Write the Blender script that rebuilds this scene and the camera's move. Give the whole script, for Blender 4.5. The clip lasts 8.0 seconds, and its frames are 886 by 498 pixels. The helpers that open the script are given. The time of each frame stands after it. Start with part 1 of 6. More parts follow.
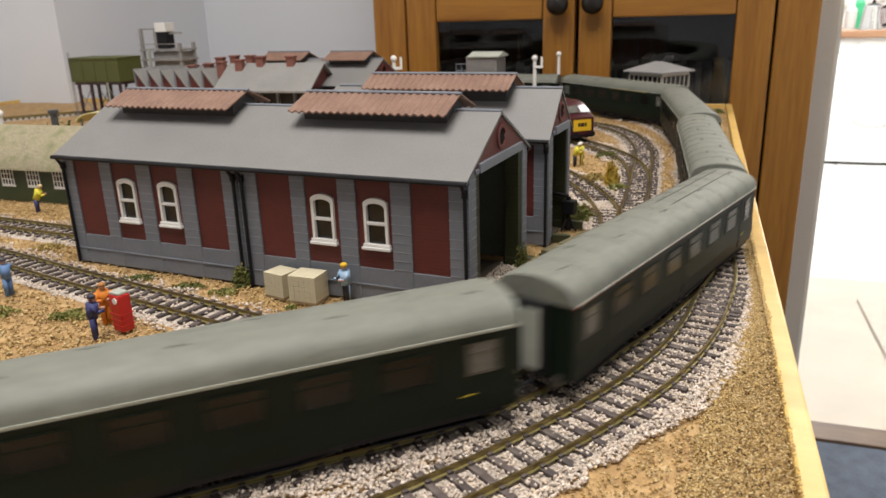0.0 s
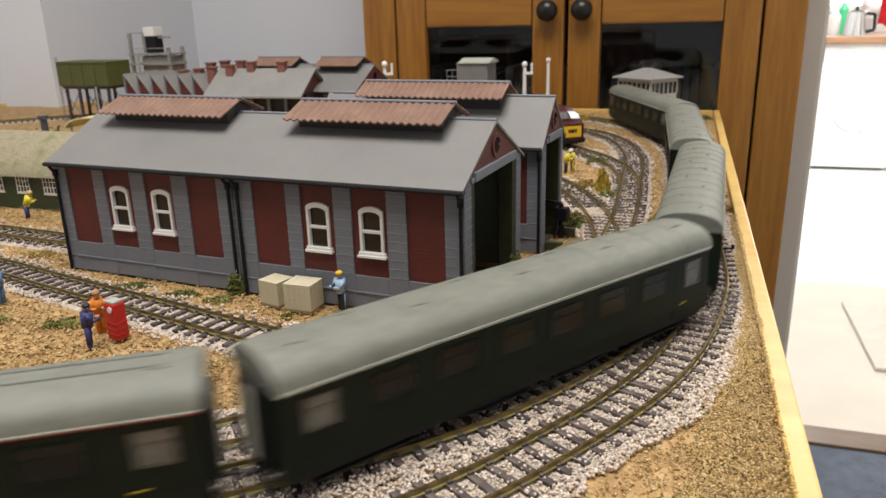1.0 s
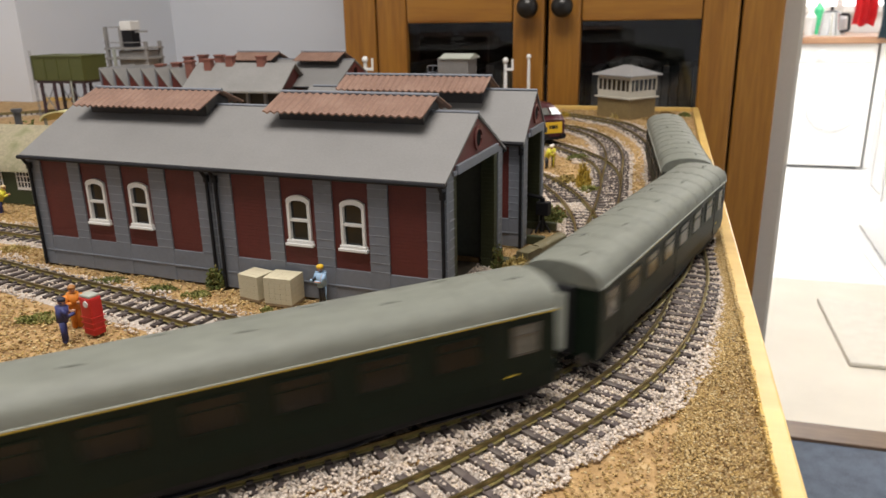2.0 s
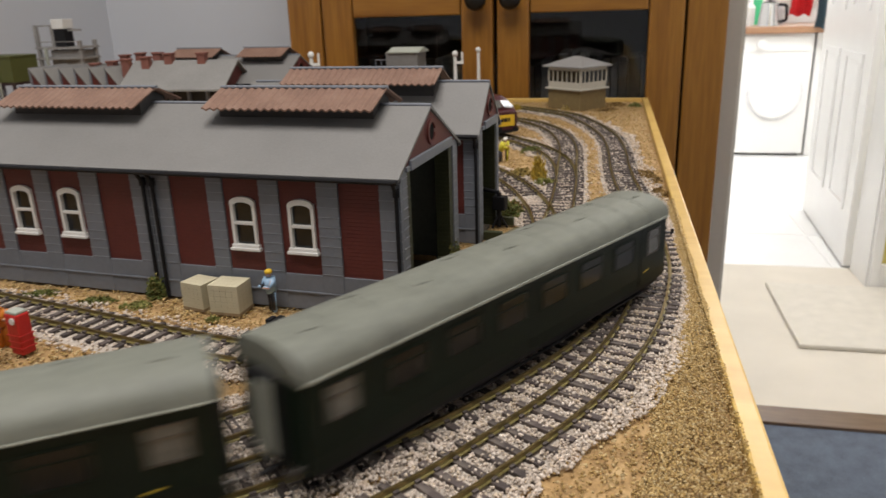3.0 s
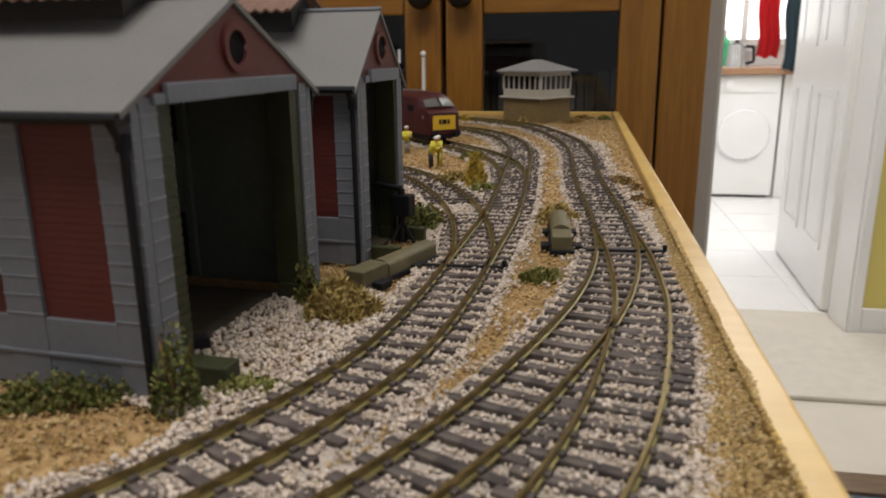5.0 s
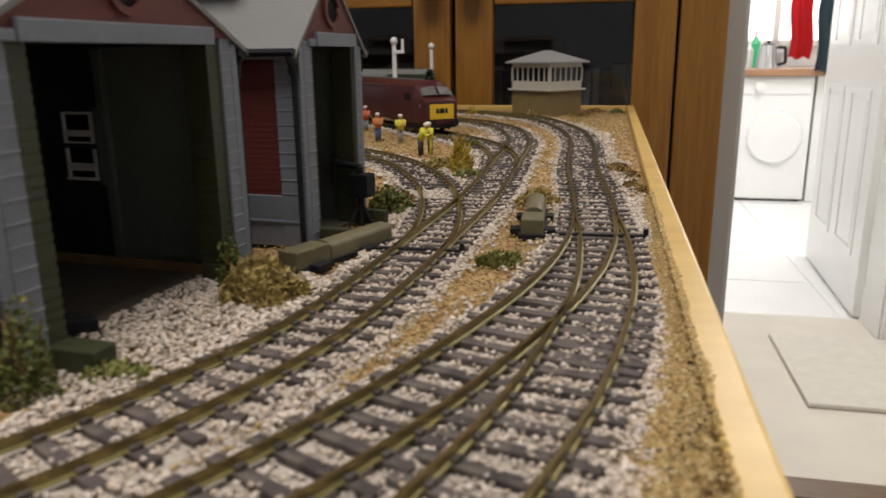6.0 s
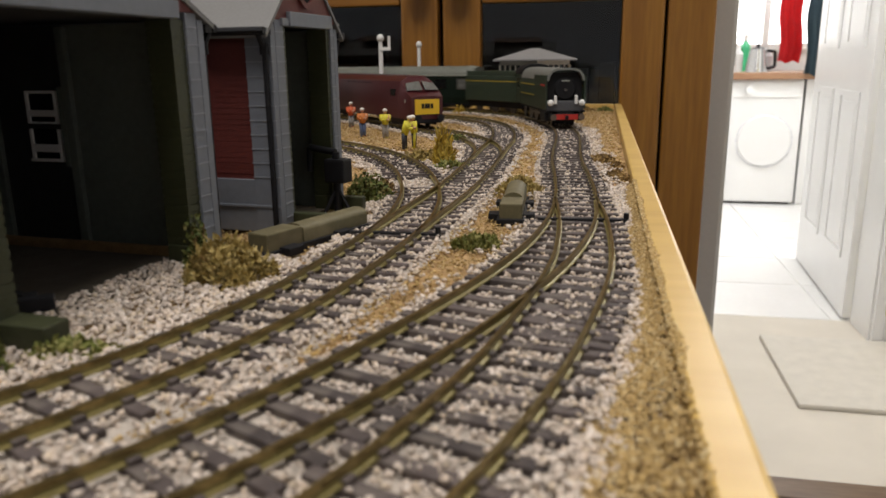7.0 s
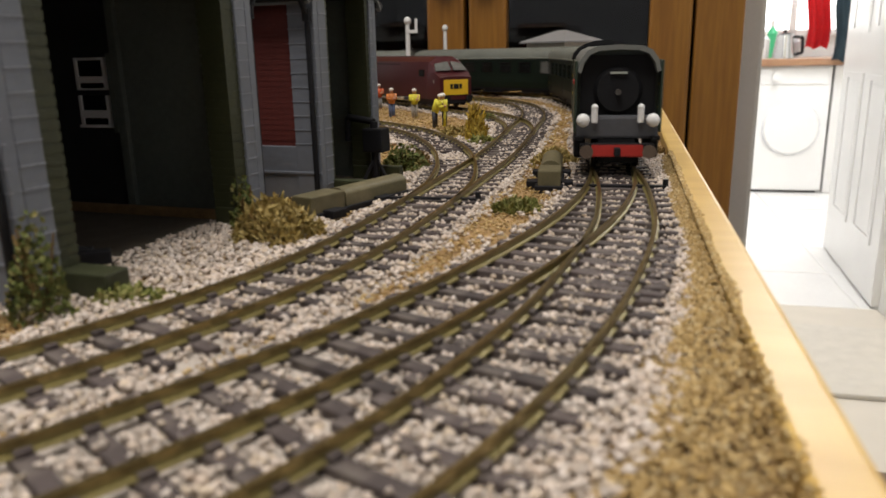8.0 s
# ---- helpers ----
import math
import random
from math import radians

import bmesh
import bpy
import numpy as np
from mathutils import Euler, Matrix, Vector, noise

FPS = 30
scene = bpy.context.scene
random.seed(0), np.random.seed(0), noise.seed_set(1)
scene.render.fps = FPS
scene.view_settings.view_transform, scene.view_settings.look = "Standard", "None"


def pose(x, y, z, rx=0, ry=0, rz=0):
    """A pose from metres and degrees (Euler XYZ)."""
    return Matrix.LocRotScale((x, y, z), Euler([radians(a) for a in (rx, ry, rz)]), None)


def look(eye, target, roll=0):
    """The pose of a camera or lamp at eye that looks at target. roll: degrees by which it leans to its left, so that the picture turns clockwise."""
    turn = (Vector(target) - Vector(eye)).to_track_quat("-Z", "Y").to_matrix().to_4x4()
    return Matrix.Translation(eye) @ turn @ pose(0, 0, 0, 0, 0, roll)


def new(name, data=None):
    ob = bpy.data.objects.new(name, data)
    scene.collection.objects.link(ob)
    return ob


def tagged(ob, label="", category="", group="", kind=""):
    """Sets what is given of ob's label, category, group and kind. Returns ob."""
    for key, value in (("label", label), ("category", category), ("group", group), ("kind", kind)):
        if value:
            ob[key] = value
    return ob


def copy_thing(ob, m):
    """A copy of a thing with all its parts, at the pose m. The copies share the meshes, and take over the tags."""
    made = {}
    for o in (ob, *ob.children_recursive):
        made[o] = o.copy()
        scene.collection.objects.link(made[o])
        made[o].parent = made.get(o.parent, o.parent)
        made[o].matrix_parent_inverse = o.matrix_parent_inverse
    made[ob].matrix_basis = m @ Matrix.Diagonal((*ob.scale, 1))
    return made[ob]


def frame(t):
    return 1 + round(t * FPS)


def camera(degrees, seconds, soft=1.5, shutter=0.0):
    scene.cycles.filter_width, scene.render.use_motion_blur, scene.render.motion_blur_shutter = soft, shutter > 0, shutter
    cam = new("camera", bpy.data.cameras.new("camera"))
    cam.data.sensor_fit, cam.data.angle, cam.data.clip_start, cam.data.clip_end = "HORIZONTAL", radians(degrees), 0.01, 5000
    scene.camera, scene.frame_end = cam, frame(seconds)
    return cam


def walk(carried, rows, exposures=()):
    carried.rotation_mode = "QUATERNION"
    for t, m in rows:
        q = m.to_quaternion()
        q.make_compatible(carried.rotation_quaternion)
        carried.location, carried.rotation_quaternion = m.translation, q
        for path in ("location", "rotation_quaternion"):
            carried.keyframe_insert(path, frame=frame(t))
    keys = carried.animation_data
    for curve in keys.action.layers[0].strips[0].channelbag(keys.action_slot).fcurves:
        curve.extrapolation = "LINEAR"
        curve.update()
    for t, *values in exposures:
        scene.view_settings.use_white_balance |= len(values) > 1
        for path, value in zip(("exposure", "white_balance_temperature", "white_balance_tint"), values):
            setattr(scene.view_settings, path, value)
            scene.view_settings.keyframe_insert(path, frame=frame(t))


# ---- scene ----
cam = camera(61.6, 8.0, soft=1.5, shutter=0.5)
PATH = [
    (0, (0.044, 0.038, 0.148), (-0.007, 1.942, -0.463), -1.8),
    (0.5, (0.043, 0.038, 0.151), (0.021, 1.946, -0.449), -1.9),
    (1, (0.04, 0.037, 0.151), (0.023, 1.944, -0.452), -1.5),
    (2.5, (0.039, 0.041, 0.146), (0.126, 1.943, -0.467), -1.3),
    (3, (0.039, 0.055, 0.144), (0.197, 1.949, -0.477), -1.8),
    (3.5, (0.051, 0.079, 0.139), (0.324, 1.958, -0.491), -1.7),
    (4, (0.072, 0.129, 0.131), (0.472, 1.992, -0.477), -1.2),
    (4.5, (0.09, 0.189, 0.107), (0.486, 2.08, -0.411), -0.8),
    (4.7, (0.091, 0.201, 0.096), (0.428, 2.105, -0.417), -0.6),
    (5.8, (0.120, 0.234, 0.0655), (0.272, 2.153, -0.443), -0.8),
    (6, (0.125, 0.236, 0.067), (0.294, 2.156, -0.434), -0.7),
    (6.5, (0.130, 0.240, 0.063), (0.314, 2.157, -0.442), -0.6),
    (7, (0.131, 0.239, 0.0585), (0.320, 2.160, -0.430), -0.7),
    (7.5, (0.126, 0.2385, 0.0525), (0.279, 2.160, -0.450), -0.8),
    (8, (0.124, 0.2355, 0.0505), (0.256, 2.155, -0.461), -1.15),
]
walk(cam, [(t, look(eye, target, roll)) for t, eye, target, roll in PATH],
     [(0.0, 0.28), (1.2, 0.24), (2.5, 0.11), (3.0, -0.12), (3.5, -0.37), (4.0, -0.55), (4.5, -0.61), (6.0, -0.37), (7.0, -0.33), (8.0, -0.22)])
cam.data.dof.use_dof, cam.data.dof.focus_distance, cam.data.dof.aperture_fstop = True, 0.37, 24.0

# world z = 0 is the scenery surface of the layout; the floor of the room lies FLOOR below it
FLOOR, CEIL = -0.78, 1.6
ROOM = pose(0, 0, 0, 0, 0, -17.6)      # the room and the baseboard run along these axes


def room(u, v, z=0.0, turn=0.0):
    return ROOM @ pose(u, v, z, 0, 0, turn)


# ---- light ----
world = bpy.data.worlds.new("world")
scene.world = world
world.use_nodes = True
sky = world.node_tree.nodes.new("ShaderNodeTexSky")
sky.sky_type, sky.sun_disc, sky.sun_elevation, sky.sun_rotation = "NISHITA", False, radians(35), radians(30)
world.node_tree.links.new(sky.outputs["Color"], world.node_tree.nodes["Background"].inputs["Color"])
world.node_tree.nodes["Background"].inputs["Strength"].default_value = 0.1


def area_lamp(name, m, sx, sy, watts, color):
    d = bpy.data.lights.new(name, "AREA")
    d.shape, d.size, d.size_y, d.energy, d.color = "RECTANGLE", sx, sy, watts, color
    ob = new(name, d)
    ob.matrix_world = m
    return ob


area_lamp("ceiling_lamp", room(-0.12, 0.05, CEIL - 0.06), 0.9, 0.9, 33.5, (1.0, 0.948, 0.900))
# Unseen area lights added to brighten the hall and the kitchen.
area_lamp("hall_fill", room(0.75, 2.1, CEIL - 0.06), 0.3, 0.3, 25, (1.0, 0.975, 0.96))
area_lamp("kitchen_fill", room(1.1, 3.9, CEIL - 0.06), 0.9, 0.9, 50, (0.985, 0.985, 1.0))


# ---- materials ----
def mat(name, color, rough=0.6, metal=0.0, var=0.25, scale=60.0, bump=0.15, fine=None, spec=0.5, island=None, obj=0.0, dust=None):
    m = bpy.data.materials.new(name)
    m.use_nodes = True
    t = m.node_tree
    n, l = t.nodes, t.links
    b = n["Principled BSDF"]
    b.inputs["Roughness"].default_value, b.inputs["Metallic"].default_value = rough, metal
    b.inputs["Specular IOR Level"].default_value = spec
    co = n.new("ShaderNodeTexCoord")
    big, small = n.new("ShaderNodeTexNoise"), n.new("ShaderNodeTexNoise")
    big.inputs["Scale"].default_value, big.inputs["Detail"].default_value = scale, 5
    small.inputs["Scale"].default_value, small.inputs["Detail"].default_value = fine or scale * 9, 4
    l.new(co.outputs["Object"], big.inputs["Vector"])
    l.new(co.outputs["Object"], small.inputs["Vector"])
    add = n.new("ShaderNodeMath")
    add.operation = "ADD"
    l.new(big.outputs["Fac"], add.inputs[0])
    l.new(small.outputs["Fac"], add.inputs[1])
    rng = n.new("ShaderNodeMapRange")
    rng.inputs["From Min"].default_value, rng.inputs["From Max"].default_value = 0.6, 1.4
    rng.inputs["To Min"].default_value, rng.inputs["To Max"].default_value = 1 - var, 1 + var
    l.new(add.outputs[0], rng.inputs["Value"])
    mul = n.new("ShaderNodeVectorMath")
    mul.operation = "SCALE"
    if island:
        ramp = n.new("ShaderNodeValToRGB")
        ramp.color_ramp.interpolation = "CONSTANT"
        els = ramp.color_ramp.elements
        while len(els) < len(island):
            els.new(0.5)
        for i, c in enumerate(island):
            els[i].position, els[i].color = i / len(island), (*c, 1)
        geo = n.new("ShaderNodeNewGeometry")
        l.new(geo.outputs["Random Per Island"], ramp.inputs["Fac"])
        l.new(ramp.outputs["Color"], mul.inputs[0])
    else:
        mul.inputs[0].default_value = color
    l.new(rng.outputs["Result"], mul.inputs["Scale"])
    out = mul.outputs["Vector"]
    if obj:
        info = n.new("ShaderNodeObjectInfo")
        r2 = n.new("ShaderNodeMapRange")
        r2.inputs["To Min"].default_value, r2.inputs["To Max"].default_value = 1 - obj, 1 + obj
        l.new(info.outputs["Random"], r2.inputs["Value"])
        m2 = n.new("ShaderNodeVectorMath")
        m2.operation = "SCALE"
        l.new(out, m2.inputs[0])
        l.new(r2.outputs["Result"], m2.inputs["Scale"])
        out = m2.outputs["Vector"]
    if dust:
        mask = n.new("ShaderNodeMapRange")
        mask.inputs["From Min"].default_value, mask.inputs["From Max"].default_value = 0.5, 0.72
        l.new(big.outputs["Fac"], mask.inputs["Value"])
        mx = n.new("ShaderNodeMix")
        mx.data_type = "RGBA"
        l.new(mask.outputs["Result"], mx.inputs["Factor"])
        l.new(out, mx.inputs["A"])
        mx.inputs["B"].default_value = (*dust, 1)
        out = mx.outputs["Result"]
    l.new(out, b.inputs["Base Color"])
    if bump:
        bp = n.new("ShaderNodeBump")
        bp.inputs["Strength"].default_value, bp.inputs["Distance"].default_value = bump, 0.25 / (fine or scale * 9)
        l.new(small.outputs["Fac"], bp.inputs["Height"])
        l.new(bp.outputs["Normal"], b.inputs["Normal"])
    return m


def wood_mat(name, c1, c2, rough=0.4, sx=(14, 14, 0.9), knots=True):
    m = bpy.data.materials.new(name)
    m.use_nodes = True
    t = m.node_tree
    n, l = t.nodes, t.links
    b = n["Principled BSDF"]
    b.inputs["Roughness"].default_value = rough
    co, mp = n.new("ShaderNodeTexCoord"), n.new("ShaderNodeMapping")
    mp.inputs["Scale"].default_value = sx
    l.new(co.outputs["Object"], mp.inputs["Vector"])
    nz, wv, nb = n.new("ShaderNodeTexNoise"), n.new("ShaderNodeTexNoise"), n.new("ShaderNodeTexNoise")
    nz.inputs["Scale"].default_value, nz.inputs["Detail"].default_value, nz.inputs["Distortion"].default_value = 3.0, 6, 1.2
    wv.inputs["Scale"].default_value, wv.inputs["Detail"].default_value = 16, 5
    nb.inputs["Scale"].default_value, nb.inputs["Detail"].default_value = 3.2, 2
    l.new(mp.outputs["Vector"], nz.inputs["Vector"])
    l.new(mp.outputs["Vector"], wv.inputs["Vector"])
    l.new(co.outputs["Object"], nb.inputs["Vector"])
    a = n.new("ShaderNodeMath")
    a.operation = "ADD"
    l.new(nz.outputs["Fac"], a.inputs[0])
    l.new(wv.outputs["Fac"], a.inputs[1])
    ramp = n.new("ShaderNodeValToRGB")
    ramp.color_ramp.elements[0].position, ramp.color_ramp.elements[0].color = 0.33, (*c2, 1)
    ramp.color_ramp.elements[1].position, ramp.color_ramp.elements[1].color = 0.62, (*c1, 1)
    h = n.new("ShaderNodeMath")
    h.operation = "MULTIPLY"
    h.inputs[1].default_value = 0.5
    l.new(a.outputs[0], h.inputs[0])
    l.new(h.outputs[0], ramp.inputs["Fac"])
    out = ramp.outputs["Color"]
    if knots:
        vo = n.new("ShaderNodeTexVoronoi")
        vo.inputs["Scale"].default_value = 5.5
        mp2 = n.new("ShaderNodeMapping")
        mp2.inputs["Scale"].default_value = (1, 1, 0.55)
        l.new(co.outputs["Object"], mp2.inputs["Vector"])
        l.new(mp2.outputs["Vector"], vo.inputs["Vector"])
        kr = n.new("ShaderNodeMapRange")
        kr.inputs["From Min"].default_value, kr.inputs["From Max"].default_value = 0.03, 0.11
        kr.inputs["To Min"].default_value, kr.inputs["To Max"].default_value = 0.75, 0.0
        l.new(vo.outputs["Distance"], kr.inputs["Value"])
        mx = n.new("ShaderNodeMix")
        mx.data_type = "RGBA"
        l.new(kr.outputs["Result"], mx.inputs["Factor"])
        l.new(out, mx.inputs["A"])
        mx.inputs["B"].default_value = (c2[0] * 0.25, c2[1] * 0.2, c2[2] * 0.2, 1)
        out = mx.outputs["Result"]
    l.new(out, b.inputs["Base Color"])
    bp = n.new("ShaderNodeBump")
    bp.inputs["Strength"].default_value, bp.inputs["Distance"].default_value = 0.12, 0.002
    l.new(h.outputs[0], bp.inputs["Height"])
    l.new(bp.outputs["Normal"], b.inputs["Normal"])
    return m


def glass_mat(name, tint=(0.9, 0.95, 0.95), rough=0.02):
    m = bpy.data.materials.new(name)
    m.use_nodes = True
    b = m.node_tree.nodes["Principled BSDF"]
    b.inputs["Base Color"].default_value = (*tint, 1)
    b.inputs["Roughness"].default_value, b.inputs["Transmission Weight"].default_value, b.inputs["IOR"].default_value = rough, 1.0, 1.45
    return m


M_GREY = mat("grey_painted_plastic", (0.165, 0.178, 0.205), 0.55, var=0.10, scale=45, bump=0.12)
M_ROOFGREY = mat("slate_grey_paint", (0.172, 0.168, 0.162), 0.6, var=0.10, scale=35, bump=0.2, fine=900)
M_RED = mat("oxide_red_paint", (0.108, 0.020, 0.0155), 0.6, var=0.16, scale=70, bump=0.2, fine=700)
M_TILE = mat("terracotta_sheet", (0.190, 0.108, 0.076), 0.7, var=0.2, scale=60, bump=0.2, dust=(0.225, 0.140, 0.102))
M_BLACK = mat("black_plastic", (0.010, 0.010, 0.012), 0.55, spec=0.25, var=0.2, scale=80)
M_INSIDE = mat("grey_green_inner_plastic", (0.115, 0.13, 0.112), 0.35, var=0.2, scale=60)
M_OLIVE = mat("olive_brick_plastic", (0.032, 0.036, 0.013), 0.55, var=0.25, scale=80, bump=0.3)
M_WHITE = mat("white_paint", (0.74, 0.73, 0.70), 0.45, var=0.05, scale=80, bump=0.1)
M_SLEEPER = mat("sleeper_plastic", (0.066, 0.050, 0.046), 0.7, var=0.3, scale=150, bump=0.4, obj=0.35, dust=(0.135, 0.113, 0.096))
M_RAIL = mat("weathered_nickel_rail", (0.27, 0.205, 0.085), 0.3, 0.85, var=0.3, scale=120, bump=0.1)
M_RAILTOP = mat("rail_side_grime", (0.23, 0.19, 0.066), 0.45, 0.35, var=0.3, scale=140, bump=0.2)
M_STONE = mat("ballast_chips", (0.5, 0.46, 0.42), 0.8, var=0.15, scale=300, bump=0.2,
              island=[(0.64, 0.545, 0.46), (0.57, 0.48, 0.405), (0.70, 0.60, 0.515), (0.49, 0.415, 0.345), (0.62, 0.505, 0.405), (0.66, 0.58, 0.51), (0.42, 0.355, 0.295), (0.61, 0.50, 0.375)])
M_BED = mat("ballast_bed", (0.44, 0.385, 0.33), 0.85, var=0.45, scale=420, fine=1500, bump=0.9)
M_SANDCHIP = mat("sand_grains", (0.4, 0.26, 0.11), 0.85, var=0.15, scale=300, bump=0.2,
                 island=[(0.46, 0.31, 0.115), (0.37, 0.24, 0.085), (0.55, 0.39, 0.17), (0.29, 0.185, 0.07), (0.49, 0.34, 0.14), (0.58, 0.45, 0.24), (0.42, 0.275, 0.09)])
M_SAND = mat("sandy_scatter", (0.36, 0.225, 0.095), 0.9, var=0.5, scale=130, fine=1300, bump=0.9, dust=(0.48, 0.34, 0.17))
M_PINE = wood_mat("pale_pine", (0.63, 0.43, 0.135), (0.52, 0.33, 0.09), 0.35, (1.2, 9, 9), False)
M_CUP = wood_mat("honey_pine", (0.295, 0.134, 0.021), (0.180, 0.071, 0.0105), 0.33)
M_CUPH = wood_mat("honey_pine_rail", (0.295, 0.134, 0.021), (0.180, 0.071, 0.0105), 0.33, (0.9, 14, 14))
M_WALL = mat("pale_grey_wall_paint", (0.68, 0.70, 0.74), 0.85, var=0.03, scale=3, fine=400, bump=0.05)
M_CEIL = mat("ceiling_paint", (0.8, 0.8, 0.78), 0.9, var=0.02, scale=3, fine=300, bump=0.04)
M_YELLOW = mat("yellow_wall_paint", (0.62, 0.52, 0.16), 0.85, var=0.04, scale=3, fine=400, bump=0.05)
M_GLOSSW = mat("white_gloss_paint", (0.80, 0.79, 0.77), 0.25, var=0.03, scale=6, fine=200, bump=0.03)
M_CREAM = mat("cream_frame_paint", (0.62, 0.58, 0.50), 0.4, var=0.04, scale=6, fine=200, bump=0.03)
M_CARPET = mat("blue_grey_carpet", (0.10, 0.12, 0.155), 0.95, var=0.35, scale=30, fine=420, bump=0.8)
M_BEIGE = mat("cream_hall_carpet", (0.62, 0.57, 0.49), 0.95, var=0.08, scale=8, fine=500, bump=0.5)
M_TILEW = mat("white_floor_tile", (0.78, 0.77, 0.75), 0.25, var=0.04, scale=5, fine=60, bump=0.02)
M_MAT = mat("cream_door_mat", (0.60, 0.56, 0.49), 0.95, var=0.10, scale=25, fine=600, bump=0.7)
M_STRIPW = wood_mat("dark_threshold", (0.16, 0.10, 0.06), (0.10, 0.06, 0.035), 0.4, (1.2, 9, 9), False)
M_GLASS = glass_mat("cabinet_glass", (0.55, 0.58, 0.58))
# Near-black for unlit interiors, their shade put into the colour.
M_DARK = mat("interior_shade_paint", (0.02, 0.018, 0.016), 0.7, var=0.2, scale=10)
M_GREEN = mat("southern_green_coach_paint", (0.0060, 0.0115, 0.0070), 0.45, spec=0.16, var=0.2, scale=40, bump=0.05)
M_COACHROOF = mat("weathered_grey_coach_roof", (0.158, 0.166, 0.138), 0.62, var=0.25, scale=28, fine=300, bump=0.2, dust=(0.108, 0.113, 0.098))
M_PANE = mat("coach_window_pane", (0.007, 0.007, 0.007), 0.2, spec=0.3, var=0.5, scale=40, bump=0)
# Paler panes: the reflection in the glass is put into the colour.
M_GLINTPANE = mat("pale_pane_reflection", (0.115, 0.115, 0.105), 0.2, var=0.3, scale=50, bump=0)
M_LINER = mat("red_lining", (0.22, 0.02, 0.015), 0.5, var=0.1)
M_LINEY = mat("yellow_lining", (0.52, 0.38, 0.03), 0.5, var=0.1)
M_LINEW = mat("pale_lining", (0.36, 0.38, 0.33), 0.5, var=0.1)
M_ROOFPIPE = mat("grimy_roof_pipe", (0.06, 0.062, 0.052), 0.7, var=0.2, scale=60)
M_STEEL = mat("dull_wheel_steel", (0.12, 0.11, 0.10), 0.4, 0.8, var=0.2, scale=150)


# ---- building helpers ----
def box(bm, x0, x1, y0, y1, z0, z1):
    vs = [bm.verts.new((x, y, z)) for z in (z0, z1) for y in (y0, y1) for x in (x0, x1)]
    for f in ((0, 2, 3, 1), (4, 5, 7, 6), (0, 1, 5, 4), (2, 6, 7, 3), (0, 4, 6, 2), (1, 3, 7, 5)):
        bm.faces.new([vs[i] for i in f])
    return vs


def obox(x0, x1, y0, y1, z0, z1, bev=0.0):
    bm = bmesh.new()
    box(bm, x0, x1, y0, y1, z0, z1)
    if bev:
        bmesh.ops.bevel(bm, geom=bm.edges[:], offset=bev, segments=2, affect="EDGES", profile=0.6)
    return bm


def rod(bm, p, q, r, seg=8, r2=None):
    p, q = Vector(p), Vector(q)
    m = Matrix.Translation((p + q) / 2) @ (q - p).to_track_quat("Z", "Y").to_matrix().to_4x4()
    bmesh.ops.create_cone(bm, cap_ends=True, segments=seg, radius1=r, radius2=r if r2 is None else r2, depth=(q - p).length, matrix=m)


def ball(bm, c, r, sx=1, sy=1, sz=1, sub=2):
    m = Matrix.Translation(c) @ Matrix.Diagonal((sx, sy, sz, 1))
    bmesh.ops.create_icosphere(bm, subdivisions=sub, radius=r, matrix=m)


def prism(bm, poly, x0, x1, axis="x"):
    """A solid with the closed outline poly, run from x0 to x1 along the axis."""
    def at(a, b, t):
        return {"x": (t, a, b), "y": (a, t, b), "z": (a, b, t)}[axis]
    lo, hi = [bm.verts.new(at(a, b, x0)) for a, b in poly], [bm.verts.new(at(a, b, x1)) for a, b in poly]
    k = len(poly)
    for i in range(k):
        bm.faces.new((lo[i], lo[(i + 1) % k], hi[(i + 1) % k], hi[i]))
    bm.faces.new(lo[::-1])
    bm.faces.new(hi)


def mesh_of(name, bm, material, smooth=False):
    bmesh.ops.recalc_face_normals(bm, faces=bm.faces[:])
    me = bpy.data.meshes.new(name)
    bm.to_mesh(me)
    bm.free()
    me.materials.append(material)
    if smooth:
        for p in me.polygons:
            p.use_smooth = True
        me.set_sharp_from_angle(angle=radians(38))
    return me


def part(name, bm, material, parent, label="", smooth=False):
    ob = new(name, mesh_of(name, bm, material, smooth))
    ob.parent = parent
    return tagged(ob, label)


def thing(name, m, label, category, group="", kind=""):
    ob = new(name)
    ob.empty_display_size = 0.02
    ob.matrix_world = m
    return tagged(ob, label, category, group, kind)


def solid(name, bm, material, m, label, category="", kind="structure", group="", smooth=False):
    ob = new(name, mesh_of(name, bm, material, smooth))
    ob.matrix_world = m
    return tagged(ob, label, category, group, kind)


# ---- the room ----
solid("floor", obox(-2.4, 1.15, -2.2, 1.66, FLOOR - 0.05, FLOOR), M_CARPET, ROOM, "blue-grey carpet on the floor of the train room", "floor")
solid("threshold", obox(0.18, 1.15, 1.66, 1.735, FLOOR - 0.05, FLOOR + 0.008, 0.003), M_STRIPW, ROOM, "dark wooden threshold strip between two carpets", "threshold")
solid("hall_floor", obox(-1.3, 1.15, 1.735, 2.78, FLOOR - 0.05, FLOOR), M_BEIGE, ROOM, "cream carpet of the bright hall", "floor")
kf = solid("kitchen_floor", obox(-0.4, 2.6, 2.78, 5.6, FLOOR - 0.06, FLOOR - 0.006), M_GLOSSW, ROOM, "pale grout under white kitchen floor tiles", "floor")
for i in range(5):
    for j in range(7):
        part("tile", obox(0.02 + i * 0.4, 0.414 + i * 0.4, 2.79 + j * 0.4, 3.184 + j * 0.4, FLOOR - 0.02, FLOOR - 0.002, 0.002), M_TILEW, kf)
